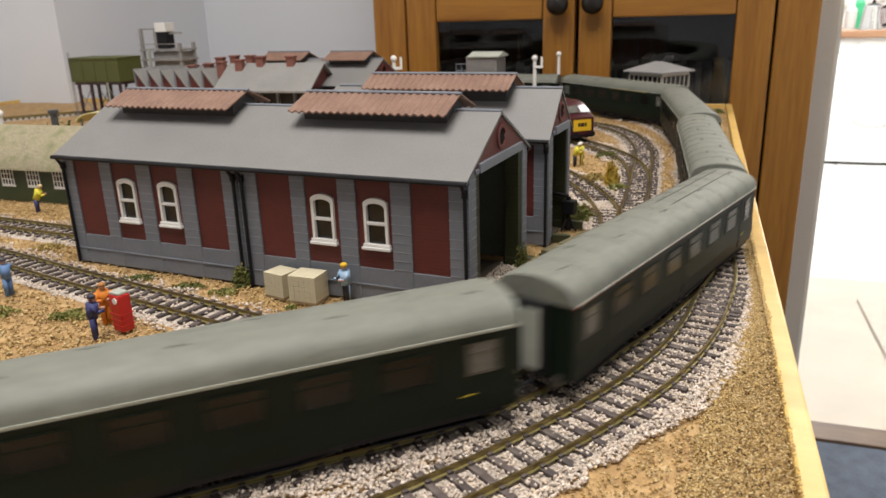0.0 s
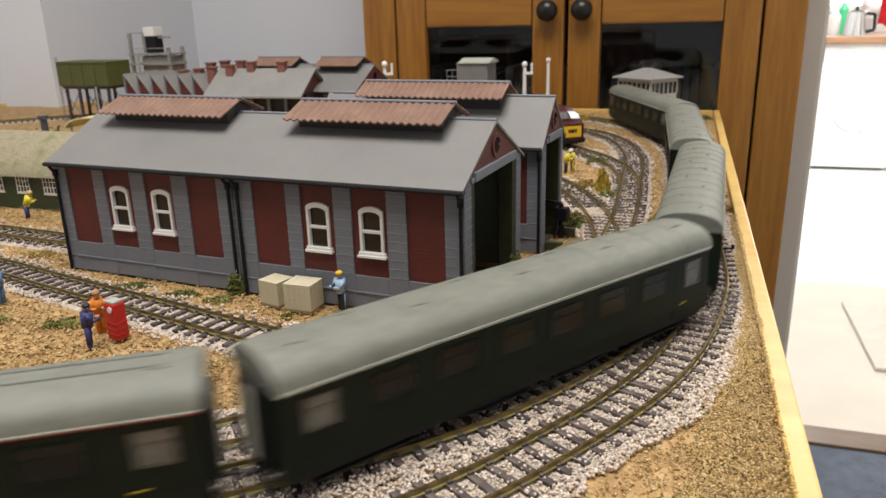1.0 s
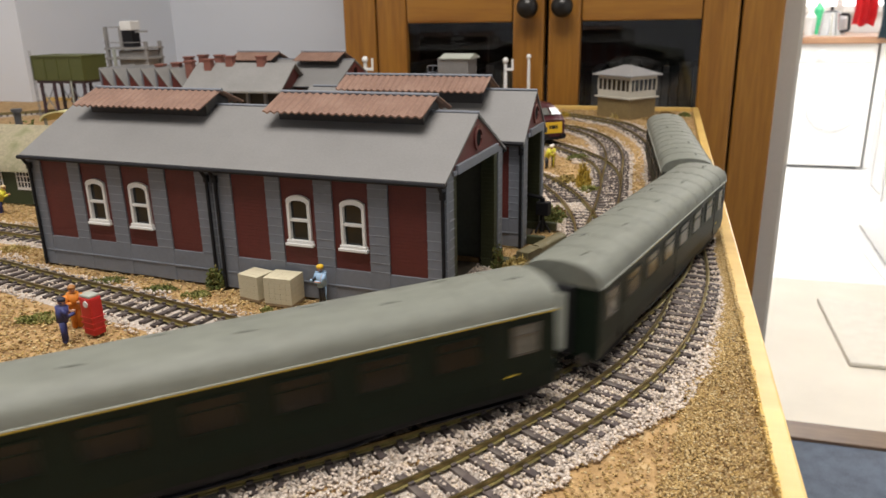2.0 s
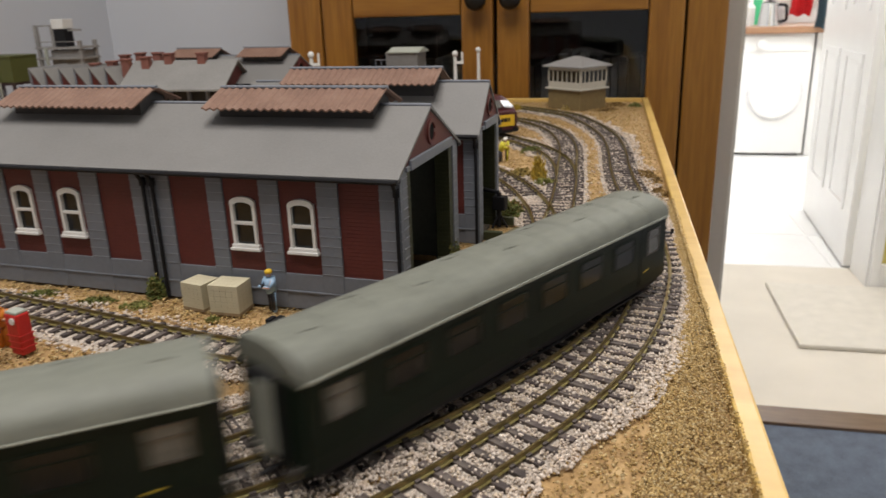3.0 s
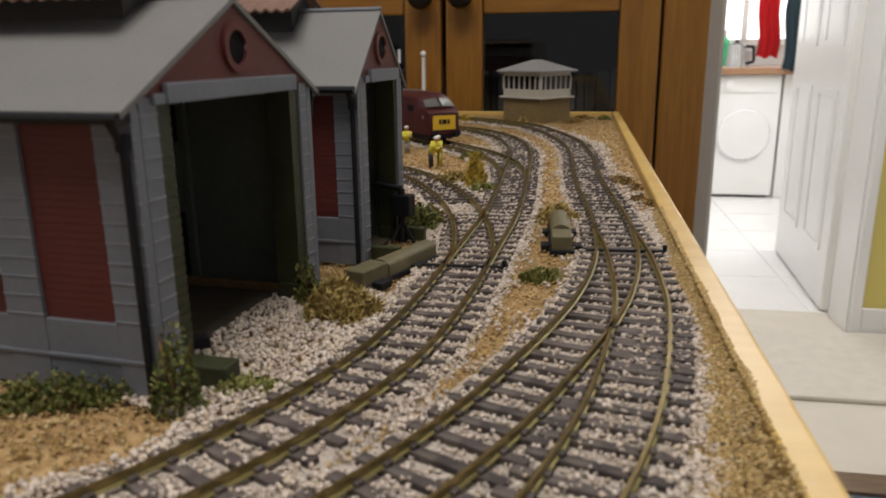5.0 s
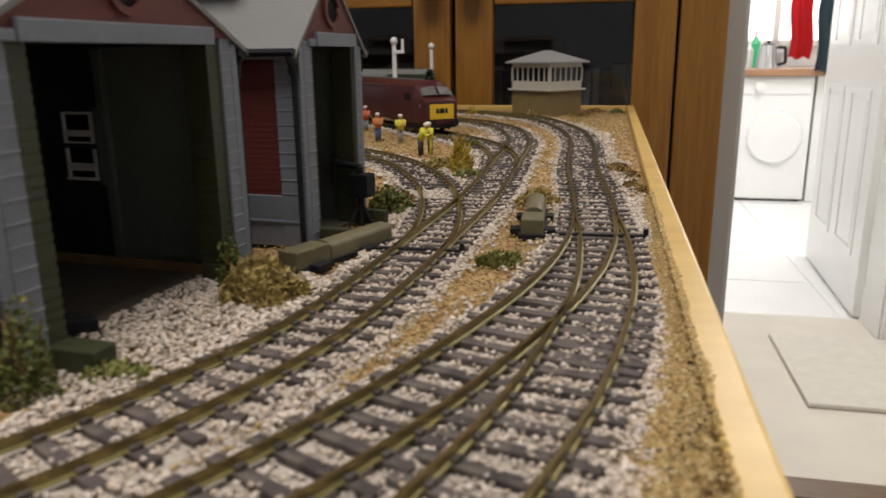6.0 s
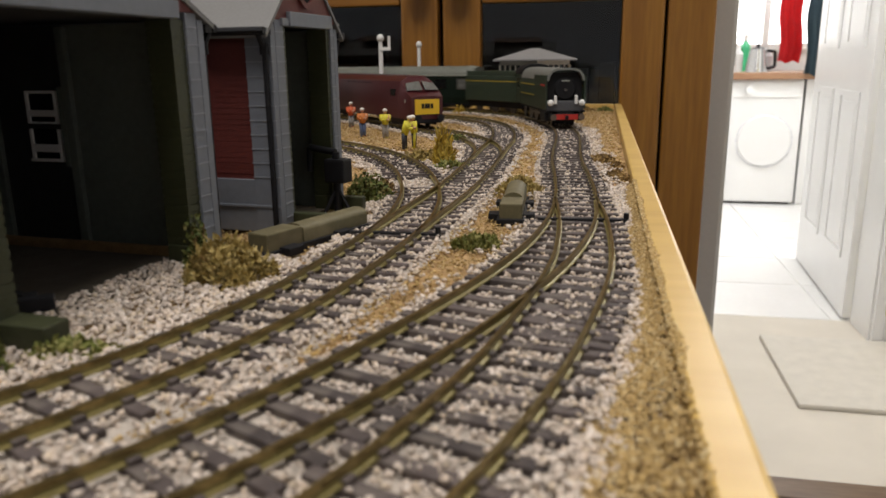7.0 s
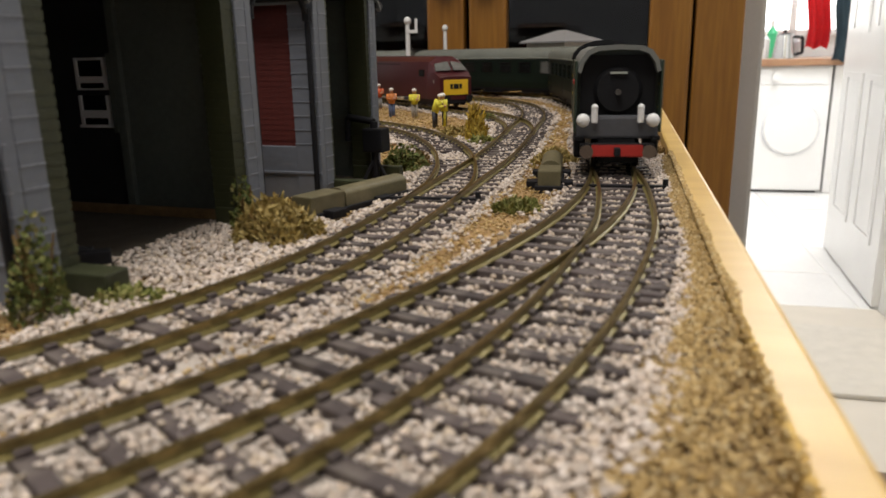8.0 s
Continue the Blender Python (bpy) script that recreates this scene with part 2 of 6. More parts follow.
solid("wall_back", obox(-1.12, 0.206, 1.66, 1.735, FLOOR, CEIL), M_WALL, ROOM, "plain pale grey painted wall behind the layout", "wall")
solid("wall_left", obox(-1.40, -1.30, -2.2, 1.20, FLOOR, CEIL), M_WALL, ROOM, "plain pale grey painted wall beside the layout", "wall")
solid("wall_front", obox(-1.30, 1.35, -2.3, -2.2, FLOOR, CEIL), M_WALL, ROOM, "plain pale grey painted wall", "wall")
solid("wall_chimney_breast", obox(-1.40, -1.12, 1.20, 1.735, FLOOR, CEIL), M_WALL, ROOM, "pale grey boxed-out corner of the wall", "wall")
solid("wall_over_door", obox(0.206, 1.06, 1.66, 1.735, 1.24, CEIL), M_WALL, ROOM, "wall over the door of the train room", "wall")
solid("wall_beside_door", obox(1.06, 1.15, 1.66, 1.735, FLOOR, CEIL), M_WALL, ROOM, "pale wall beside the door of the train room", "wall")
solid("wall_hall_left", obox(-0.40, -0.30, 1.735, 2.76, FLOOR, CEIL), M_WALL, ROOM, "plain wall of the hall", "wall")
room_frame = thing("room_door_frame", ROOM, "cream painted frame of the train room door", "door frame", kind="structure")
for a, b in ((0.208, 0.268), (1.036, 1.096)):
    part("architrave", obox(a, b, 1.643, 1.659, FLOOR, 1.255, 0.004), M_CREAM, room_frame)
for a, b in ((0.2065, 0.274), (1.030, 1.0595)):
    part("jamb", obox(a, b, 1.6605, 1.7345, FLOOR, 1.2395, 0.002), M_CREAM, room_frame)
part("strike_plate", obox(0.2742, 0.2756, 1.668, 1.700, 0.045, 0.095), M_STEEL, room_frame)
part("head", obox(0.275, 1.029, 1.6605, 1.7345, 1.215, 1.2395, 0.002), M_CREAM, room_frame)
solid("ceiling", obox(-1.4, 2.7, -2.3, 5.7, CEIL, CEIL + 0.1), M_CEIL, ROOM, "plain white ceiling", "ceiling")
# the wall with the kitchen doorway, its frame and the half-open door
solid("wall_doorway_left", obox(-0.30, 0.095, 2.60, 2.76, FLOOR, CEIL), M_WALL, ROOM, "pale wall beside the kitchen doorway", "wall")
solid("wall_doorway_right", obox(0.90, 1.15, 2.60, 2.76, FLOOR, CEIL), M_YELLOW, ROOM, "yellow painted wall beside the kitchen doorway", "wall")
solid("wall_doorway_top", obox(0.095, 0.90, 2.60, 2.76, 1.25, CEIL), M_WALL, ROOM, "wall above the kitchen doorway", "wall")
solid("baseboard_hall", obox(0.903, 1.15, 2.585, 2.598, FLOOR, FLOOR + 0.085, 0.004), M_GLOSSW, ROOM, "white skirting board", "skirting")
door_frame = thing("door_frame", ROOM, "cream painted frame of the kitchen doorway", "door frame", kind="structure")
part("architrave", obox(0.070, 0.122, 2.578, 2.598, FLOOR, 1.27, 0.004), M_CREAM, door_frame)
part("architrave", obox(0.872, 0.902, 2.578, 2.598, FLOOR, 1.27, 0.004), M_GLOSSW, door_frame)
part("jamb", obox(0.096, 0.122, 2.60, 2.77, FLOOR, 1.25, 0.002), M_CREAM, door_frame)
part("jamb", obox(0.868, 0.897, 2.60, 2.77, FLOOR, 1.25, 0.002), M_GLOSSW, door_frame)


def panelled_door(name, m, width, height, label):
    d = thing(name, m, label, "door")
    part("leaf", obox(0, width, -0.018, 0.018, 0.0, height, 0.003), M_GLOSSW, d)
    for k, (z0, z1) in enumerate(((0.18, 0.72), (0.86, height - 0.12))):
        for x0, x1 in ((0.10, width / 2 - 0.05), (width / 2 + 0.05, width - 0.10)):
            for s in (-1, 1):
                bm = bmesh.new()
                y0, y1 = (0.0165, 0.0225) if s > 0 else (-0.0225, -0.0165)
                for a, b, c, e in ((x0, x1, z0, z0 + 0.02), (x0, x1, z1 - 0.02, z1), (x0, x0 + 0.02, z0 + 0.02, z1 - 0.02), (x1 - 0.02, x1, z0 + 0.02, z1 - 0.02)):
                    box(bm, a, b, y0, y1, c, e)
                part("moulding", bm, M_GLOSSW, d)
                part("panel", obox(x0 + 0.035, x1 - 0.035, *((0.0175, 0.021) if s > 0 else (-0.021, -0.0175)), z0 + 0.035, z1 - 0.035), M_GLOSSW, d)
    for z in (0.25, 1.6):
        part("hinge", obox(-0.004, 0.012, -0.024, -0.0175, z, z + 0.09), M_STEEL, d, "steel hinge")
    return d


panelled_door("kitchen_door", room(0.868, 2.79, FLOOR + 0.006, 87.0), 0.80, 1.98, "white panelled door standing open into the kitchen")
panelled_door("hall_door", room(1.128, 2.52, FLOOR + 0.006, -90), 0.76, 1.98, "closed white panelled door in the side wall of the hall")
hf = thing("hall_door_frame", ROOM, "white frame of the closed hall door", "door frame", kind="structure")
part("architrave", obox(1.060, 1.148, 2.53, 2.583, FLOOR, 1.27, 0.004), M_GLOSSW, hf)
part("architrave", obox(1.10, 1.148, 1.68, 1.755, FLOOR, 1.27, 0.004), M_GLOSSW, hf)
solid("wall_room_right", obox(1.15, 1.25, -2.2, 1.735, FLOOR, CEIL), M_WALL, ROOM, "plain pale grey painted wall", "wall")
solid("wall_right", obox(1.15, 1.25, 1.735, 2.76, FLOOR, CEIL), M_YELLOW, ROOM, "yellow wall at the side of the hall", "wall")
mat_ob = solid("door_mat", obox(0.555, 1.09, 2.08, 2.57, FLOOR, FLOOR + 0.014, 0.006), M_MAT, ROOM, "cream rectangular mat lying on the hall carpet", "mat", "")

# kitchen beyond the doorway
solid("kitchen_wall_left", obox(-0.40, -0.30, 2.76, 5.6, FLOOR, CEIL), M_GLOSSW, ROOM, "white kitchen wall", "wall")
solid("kitchen_wall_right", obox(1.75, 1.85, 2.76, 5.6, FLOOR, CEIL), M_GLOSSW, ROOM, "white kitchen wall", "wall")
solid("kitchen_wall_back", obox(-0.30, 1.75, 5.50, 5.60, FLOOR, CEIL), M_GLOSSW, ROOM, "white kitchen wall behind the worktop", "wall")
solid("kitchen_wall_front", obox(1.15, 1.75, 2.66, 2.76, FLOOR, CEIL), M_GLOSSW, ROOM, "white kitchen wall", "wall")


def washing_machine():
    w = thing("washing_machine", room(0.575, 4.86, FLOOR), "white front-loading washing machine under the worktop", "washing machine")
    part("body", obox(0, 0.59, 0.0, 0.55, 0.012, 0.715, 0.012), M_GLOSSW, w)
    bm = bmesh.new()
    rod(bm, (0.40, 0.002, 0.37), (0.40, -0.014, 0.37), 0.150, 48, 0.142)
    part("door_ring", bm, M_GLOSSW, w, "round white porthole door", smooth=True)
    bm = bmesh.new()
    rod(bm, (0.40, 0.0005, 0.37), (0.40, -0.004, 0.37), 0.156, 48)
    part("seal", bm, mat("grey_seal", (0.70, 0.70, 0.71), 0.5), w, "grey ring round the door", smooth=True)
    part("control_panel", obox(0.02, 0.57, -0.006, 0.002, 0.615, 0.70, 0.003), M_GLOSSW, w)
    bm = bmesh.new()
    rod(bm, (0.30, -0.006, 0.66), (0.30, -0.026, 0.66), 0.025, 20)
    part("dial", bm, M_GLOSSW, w, smooth=True)
    part("plinth", obox(0.02, 0.57, 0.03, 0.5, 0.0, 0.012), M_BLACK, w)


washing_machine()
solid("kitchen_unit", obox(1.18, 1.74, 4.88, 5.48, FLOOR, -0.066, 0.003), M_GLOSSW, ROOM, "white kitchen cupboard unit beside the washing machine", "kitchen unit", "")
solid("kitchen_unit", obox(0.31, 0.56, 4.88, 5.48, FLOOR, -0.066, 0.003), M_GLOSSW, ROOM, "white kitchen cupboard unit under the worktop", "kitchen unit", "")
solid("worktop", obox(0.30, 1.75, 4.82, 5.49, -0.064, -0.026, 0.004), wood_mat("worktop_wood", (0.36, 0.20, 0.11), (0.26, 0.13, 0.07), 0.35, (1.2, 9, 9), False), ROOM, "brown wood-effect kitchen worktop", "worktop", "")


def kettle():
    k = thing("kettle", room(0.93, 5.02, -0.026), "shiny steel kettle on the kitchen worktop", "kettle")
    bm = bmesh.new()
    rod(bm, (0, 0, 0.0), (0, 0, 0.13), 0.062, 24, 0.045)
    part("body", bm, mat("polished_steel", (0.5, 0.5, 0.5), 0.15, 0.9, var=0.1), k, smooth=True)
    bm = bmesh.new()
    rod(bm, (0, 0, 0.13), (0, 0, 0.142), 0.044, 24, 0.02)
    ball(bm, (0, 0, 0.15), 0.011)
    part("lid", bm, M_BLACK, k, "black lid", smooth=True)
    bm = bmesh.new()
    for a, b in (((0.05, 0, 0.12), (0.095, 0, 0.115)), ((0.095, 0, 0.115), (0.10, 0, 0.03)), ((0.10, 0, 0.03), (0.06, 0, 0.02))):
        rod(bm, a, b, 0.009, 10)
    part("handle", bm, M_BLACK, k, "black handle", smooth=True)


kettle()


def bottle(u, v, col, h, label):
    b = thing("bottle", room(u, v, -0.026), label, "bottle", "bottles on the worktop")
    bm = bmesh.new()
    rod(bm, (0, 0, 0), (0, 0, h * 0.65), 0.03, 18)
    rod(bm, (0, 0, h * 0.65), (0, 0, h * 0.82), 0.03, 18, 0.012)
    part("body", bm, mat("bottle_plastic", col, 0.3, var=0.05), b, smooth=True)
    bm = bmesh.new()
    rod(bm, (0, 0, h * 0.82), (0, 0, h), 0.014, 14)
    part("cap", bm, M_GLOSSW, b, smooth=True)


bottle(0.90, 5.25, (0.05, 0.45, 0.2), 0.22, "small green bottle standing on the worktop")
bottle(0.835, 5.1, (0.6, 0.6, 0.58), 0.16, "pale bottle standing on the worktop")
bottle(1.02, 5.2, (0.45, 0.45, 0.46), 0.14, "grey jar standing on the worktop")


def hanging_cloth(name, u, w, z0, z1, v, material, label):
    c = thing(name, room(u, v, 0), label, "cloth")
    bm = bmesh.new()
    nx, nz = 14, 12
    g = [[bm.verts.new((w * i / nx - w / 2 + 0.01 * math.sin(j), 0.014 * math.sin(i * 1.35) * (0.4 + 0.6 * (1 - j / nz)), z0 + (z1 - z0) * j / nz + 0.008 * math.sin(i * 0.8) * (1 - j / nz))) for i in range(nx + 1)] for j in range(nz + 1)]
    for j in range(nz):
        for i in range(nx):
            bm.faces.new((g[j][i], g[j][i + 1], g[j + 1][i + 1], g[j + 1][i]))
    bmesh.ops.solidify(bm, geom=bm.faces[:], thickness=0.006)
    part("fabric", bm, material, c, smooth=True)
    bm = bmesh.new()
    rod(bm, (0, 0.02, z1 - 0.01), (0, -0.01, z1 + 0.015), 0.006, 8)
    part("hook", bm, M_STEEL, c)


hanging_cloth("red_towel", 1.09, 0.12, 0.03, 0.75, 4.98, mat("red_cloth", (0.55, 0.02, 0.025), 0.9, var=0.15, scale=40, bump=0.4), "red towel hanging above the kitchen worktop")
hanging_cloth("dark_towel", 1.21, 0.15, -0.04, 0.75, 4.80, mat("dark_teal_cloth", (0.035, 0.06, 0.075), 0.9, var=0.15, scale=40, bump=0.4), "dark blue-green coat hanging beside the worktop")
win = thing("kitchen_window", ROOM, "bright kitchen window above the worktop", "window", kind="structure")
m_sky = bpy.data.materials.new("daylight_outside")
m_sky.use_nodes = True
m_sky.node_tree.nodes["Principled BSDF"].inputs["Emission Color"].default_value = (1.0, 0.99, 0.97, 1)
m_sky.node_tree.nodes["Principled BSDF"].inputs["Emission Strength"].default_value = 3.5
part("daylight", obox(0.50, 1.60, 5.488, 5.494, 0.14, 1.1), m_sky, win)
for a in ((0.46, 0.50, 0.10, 1.14), (1.60, 1.64, 0.10, 1.14), (1.03, 1.07, 0.10, 1.14), (0.50, 1.60, 0.10, 0.14), (0.50, 1.60, 1.10, 1.14)):
    part("window_frame", obox(a[0], a[1], 5.455, 5.487, a[2], a[3], 0.004), M_GLOSSW, win)


# ---- the pine cupboard behind the layout ----
def pine_cupboard():
    c = thing("glazed_cupboard", room(-0.158, 1.262, FLOOR) @ Matrix.Diagonal((1.02, 1, 1, 1)), "honey-coloured pine cupboard with two glazed doors", "cupboard")
    top = 1.75
    part("side_panel", obox(-0.337, -0.315, 0.02, 0.36, 0.0, top, 0.003), M_CUP, c)
    part("side_panel", obox(0.315, 0.337, 0.02, 0.36, 0.0, top, 0.003), M_CUP, c)
    # Back board coloured dark to stand for shade inside the cupboard.
    part("back_panel", obox(-0.315, 0.315, 0.345, 0.36, 0.05, top), M_DARK, c, "back board coloured dark for the shade inside")
    part("top_panel", obox(-0.35, 0.35, -0.01, 0.37, top, top + 0.025, 0.004), M_CUPH, c)
    part("plinth", obox(-0.315, 0.315, 0.03, 0.05, 0.0, 0.08), M_CUPH, c)
    for s in (-1, 1):
        a, b = sorted((s * 0.281, s * 0.337))
        part("face_frame", obox(a, b, 0.0, 0.02, 0.0, top, 0.003), M_CUP, c)
    # Lower shelves take the painted inner shade; the upper ones keep the pine.
    for z in (0.30, 0.745, 1.02, 1.38):
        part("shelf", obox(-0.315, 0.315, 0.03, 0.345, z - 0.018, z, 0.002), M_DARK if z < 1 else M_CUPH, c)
    for s in (-1, 1):
        d = part("door", obox(min(s * 0.227, s * 0.2775), max(s * 0.227, s * 0.2775), -0.003, 0.019, 0.09, top - 0.01, 0.004), M_CUP, c)
        part("stile", obox(min(s * 0.003, s * 0.0525), max(s * 0.003, s * 0.0525), -0.003, 0.019, 0.09, top - 0.01, 0.004), M_CUP, d)
        x0, x1 = sorted((s * 0.0535, s * 0.226))
        for z0, z1 in ((0.09, 0.20), (0.91, 1.005), (1.60, top - 0.01)):
            part("rail", obox(x0, x1, -0.002, 0.018, z0, z1, 0.003), M_CUPH, d)
        for z0, z1 in ((0.20, 0.91), (1.005, 1.60)):
            part("pane", obox(x0, x1, 0.007, 0.010, z0, z1), M_GLASS, d, "dark reflecting glass pane").visible_shadow = False
        bm = bmesh.new()
        rod(bm, (s * 0.026, -0.003, 0.932), (s * 0.026, -0.016, 0.932), 0.008, 16)
        rod(bm, (s * 0.026, -0.002, 0.932), (s * 0.026, -0.006, 0.932), 0.012, 20)
        ball(bm, (s * 0.026, -0.026, 0.932), 0.0165, 1, 0.8, 1, 3)
        part("knob", bm, mat("black_iron_knob", (0.02, 0.018, 0.016), 0.3, 0.4, var=0.2), d, "round black knob", smooth=True)
    # row of books and discs on the shelf behind the glass
    rng = random.Random(4)
    tones = [mat("book_spine", k, 0.6, var=0.2, scale=30) for k in ((0.10, 0.10, 0.10), (0.16, 0.16, 0.17), (0.05, 0.05, 0.055), (0.20, 0.19, 0.17), (0.07, 0.06, 0.05))]
    for z in (0.745, 1.02):
        x = -0.30
        while x < 0.28:
            w, h = rng.uniform(0.010, 0.022), rng.uniform(0.075, 0.098) if z < 1 else rng.uniform(0.12, 0.19)
            solid("book", obox(0, w - 0.0015, 0, 0.13, 0, h, 0.0015), rng.choice(tones), room(-0.158 + x, 1.262 + 0.11 + rng.uniform(0, 0.012), FLOOR + z), "dark spine of a book standing on the cupboard shelf", "book", "", "books behind the glass")
            x += w
    return c


pine_cupboard()


# ---- baseboard ----
board = thing("baseboard", ROOM, "layout baseboard with pale pine edging on a timber frame", "baseboard", kind="structure")
bm = bmesh.new()
NU, NV = 150, 130
u0, u1, v0, v1 = -1.25, 0.068, -0.14, 1.228
g = [[None] * (NV + 1) for _ in range(NU + 1)]
for i in range(NU + 1):
    for j in range(NV + 1):
        u, v = u0 + (u1 - u0) * i / NU, v0 + (v1 - v0) * j / NV
        h = 0.0008 * noise.noise((u * 28, v * 28, 0)) + 0.0004 * noise.noise((u * 90, v * 90, 3)) - 0.0016
        g[i][j] = bm.verts.new((u, v, h))
for i in range(NU):
    for j in range(NV):
        bm.faces.new((g[i][j], g[i + 1][j], g[i + 1][j + 1], g[i][j + 1]))
part("ground", bm, M_SAND, board, "ochre sandy scatter", smooth=True)
part("board_top", obox(-1.25, 0.068, -0.14, 1.228, -0.014, -0.004), M_PINE, board)
part("edging", obox(0.0682, 0.0768, -0.148, 1.2365, -0.055, 0.0042, 0.0012), M_PINE, board, "pale varnished pine edging")
part("edging", obox(-1.258, 0.0680, 1.2282, 1.2365, -0.055, 0.0042, 0.0012), M_PINE, board, "pale varnished pine edging")
part("edging", obox(-1.258, 0.0680, -0.148, -0.1402, -0.055, 0.0042, 0.0012), M_PINE, board)
part("edging", obox(-1.258, -1.2502, -0.1400, 1.2280, -0.055, 0.0042, 0.0012), M_PINE, board)
for u in (-1.2, -0.6, 0.01):
    part("cross_beam", obox(u, u + 0.045, -0.139, 1.227, -0.058, -0.0142), M_PINE, board)
    for v in (-0.1, 1.15):
        part("leg", obox(u, u + 0.044, v, v + 0.044, FLOOR, -0.0582, 0.003), M_PINE, board)


# ---- tracks ----
def uv(u, v):
    p = ROOM @ Vector((u, v, 0))
    return (p.x, p.y)


class Line:
    """A smooth line through points, measured along its length."""

    def __init__(self, pts, closed=False, step=0.002):
        p = [Vector(q) for q in pts]
        n = len(p)
        out = []
        for i in range(n if closed else n - 1):
            a, b, c, d = (p[(i + k) % n] if closed else p[min(max(i + k, 0), n - 1)] for k in (-1, 0, 1, 2))
            if not closed and i == 0:
                a = b * 2 - c
            if not closed and i == n - 2:
                d = c * 2 - b
            m = max(2, int((c - b).length / step))
            for k in range(m):
                t = k / m
                out.append(0.5 * (2 * b + (c - a) * t + (2 * a - 5 * b + 4 * c - d) * t * t + (3 * b - a - 3 * c + d) * t ** 3))
        out.append(p[0] if closed else p[-1])
        self.xy = np.array([(q.x, q.y) for q in out])
        self.s = np.r_[0, np.cumsum(np.linalg.norm(np.diff(self.xy, axis=0), axis=1))]
        self.length, self.closed = self.s[-1], closed

    def at(self, s):
        if self.closed:
            s = s % self.length
        return np.array([np.interp(s, self.s, self.xy[:, 0]), np.interp(s, self.s, self.xy[:, 1])])

    def way(self, s):
        d = self.at(s + 0.003) - self.at(s - 0.003) if self.closed else self.at(min(s + 0.003, self.length)) - self.at(max(s - 0.003, 0))
        return d / np.linalg.norm(d)


def loop_points(uc):
    pts = [(0.2925, 1.036), (0.300, 0.974), (0.300, 0.916), (0.295, 0.860), (0.285, 0.808), (0.272, 0.757), (0.257, 0.705), (0.243, 0.651), (0.231, 0.597),
           (0.218, 0.544), (0.202, 0.493), (0.180, 0.445), (0.151, 0.399), (0.116, 0.354), (0.076, 0.316), (0.034, 0.286)]
    pts += [uv(-0.105, 0.236), uv(-0.19, 0.165), uv(-0.30, 0.110), uv(-0.42, 0.085), uv(-0.50, 0.083)]
    for k in range(7):
        a = radians(-90 - 30 * k)
        pts.append(uv(uc + 0.556 * math.cos(a), 0.639 + 0.556 * math.sin(a)))
    pts += [uv(-0.40, 1.195), uv(-0.28, 1.193), uv(-0.19, 1.178), (0.245, 1.121)]
    return pts


TRAIN_LEN = 3.771
uc = -0.62
for _ in range(8):
    LOOP = Line(loop_points(uc), True)
    uc += (LOOP.length - TRAIN_LEN) / 2
S_OFF = 0.105      # the line starts this far along from the far bend
OUTER = Line([(0.2155, 0.535), (0.209, 0.503), (0.200, 0.469), (0.189, 0.435), (0.173, 0.398), (0.154, 0.361), (0.131, 0.327), (0.104, 0.297), (0.073, 0.269), (0.040, 0.243), (-0.02, 0.205), (-0.10, 0.165), (-0.2, 0.13)])
INNER = Line([uv(-0.34, 1.133), uv(-0.26, 1.128), uv(-0.17, 1.105), (0.205, 1.030), (0.232, 0.985), (0.244, 0.935), (0.246, 0.893), (0.240, 0.835), (0.229, 0.780), (0.213, 0.723), (0.199, 0.671), (0.186, 0.625), (0.170, 0.573), (0.148, 0.512), (0.126, 0.452), (0.106, 0.407), (0.082, 0.372), (0.052, 0.342), (0.018, 0.318), (-0.03, 0.292), (-0.09, 0.266), (-0.16, 0.243), (-0.25, 0.22)])
SHED_ROAD = Line([(0.138, 0.484), (0.1465, 0.515), (0.153, 0.560), (0.1545, 0.605), (0.151, 0.654), (0.141, 0.705), (0.120, 0.755), (0.09, 0.80), (0.04, 0.855), (-0.005, 0.895), (-0.060, 0.930), (-0.15, 0.968)])
LOCO_ROAD = Line([(0.199, 0.671), (0.208, 0.715), (0.211, 0.755), (0.207, 0.800), (0.197, 0.838), (0.182, 0.878), (0.165, 0.922), (0.140, 0.985), (0.110, 1.045), (0.075, 1.10)])
YARD = Line([(-0.020, 0.357), (-0.062, 0.379), (-0.115, 0.411), (-0.181, 0.450), (-0.262, 0.500), (-0.36, 0.555), (-0.48, 0.61), (-0.60, 0.66)])
YARD_FAR = Line([(-0.10, 0.50), (-0.165, 0.525), (-0.245, 0.557), (-0.312, 0.586), (-0.42, 0.628), (-0.55, 0.675)])


def sweep(line, s0, s1, off, prof, bm, step=0.006):
    n = max(2, int((s1 - s0) / step))
    rows = []
    for i in range(n + 1):
        s = s0 + (s1 - s0) * i / n
        c, w = line.at(s), line.way(s)
        nx = np.array([-w[1], w[0]])
        rows.append([bm.verts.new((*(c + nx * (off + a)), z)) for a, z in prof])
    k = len(prof)
    for r, q in zip(rows, rows[1:]):
        for j in range(k):
            bm.faces.new((r[j], r[(j + 1) % k], q[(j + 1) % k], q[j]))
    bm.faces.new(rows[0])
    bm.faces.new(rows[-1][::-1])


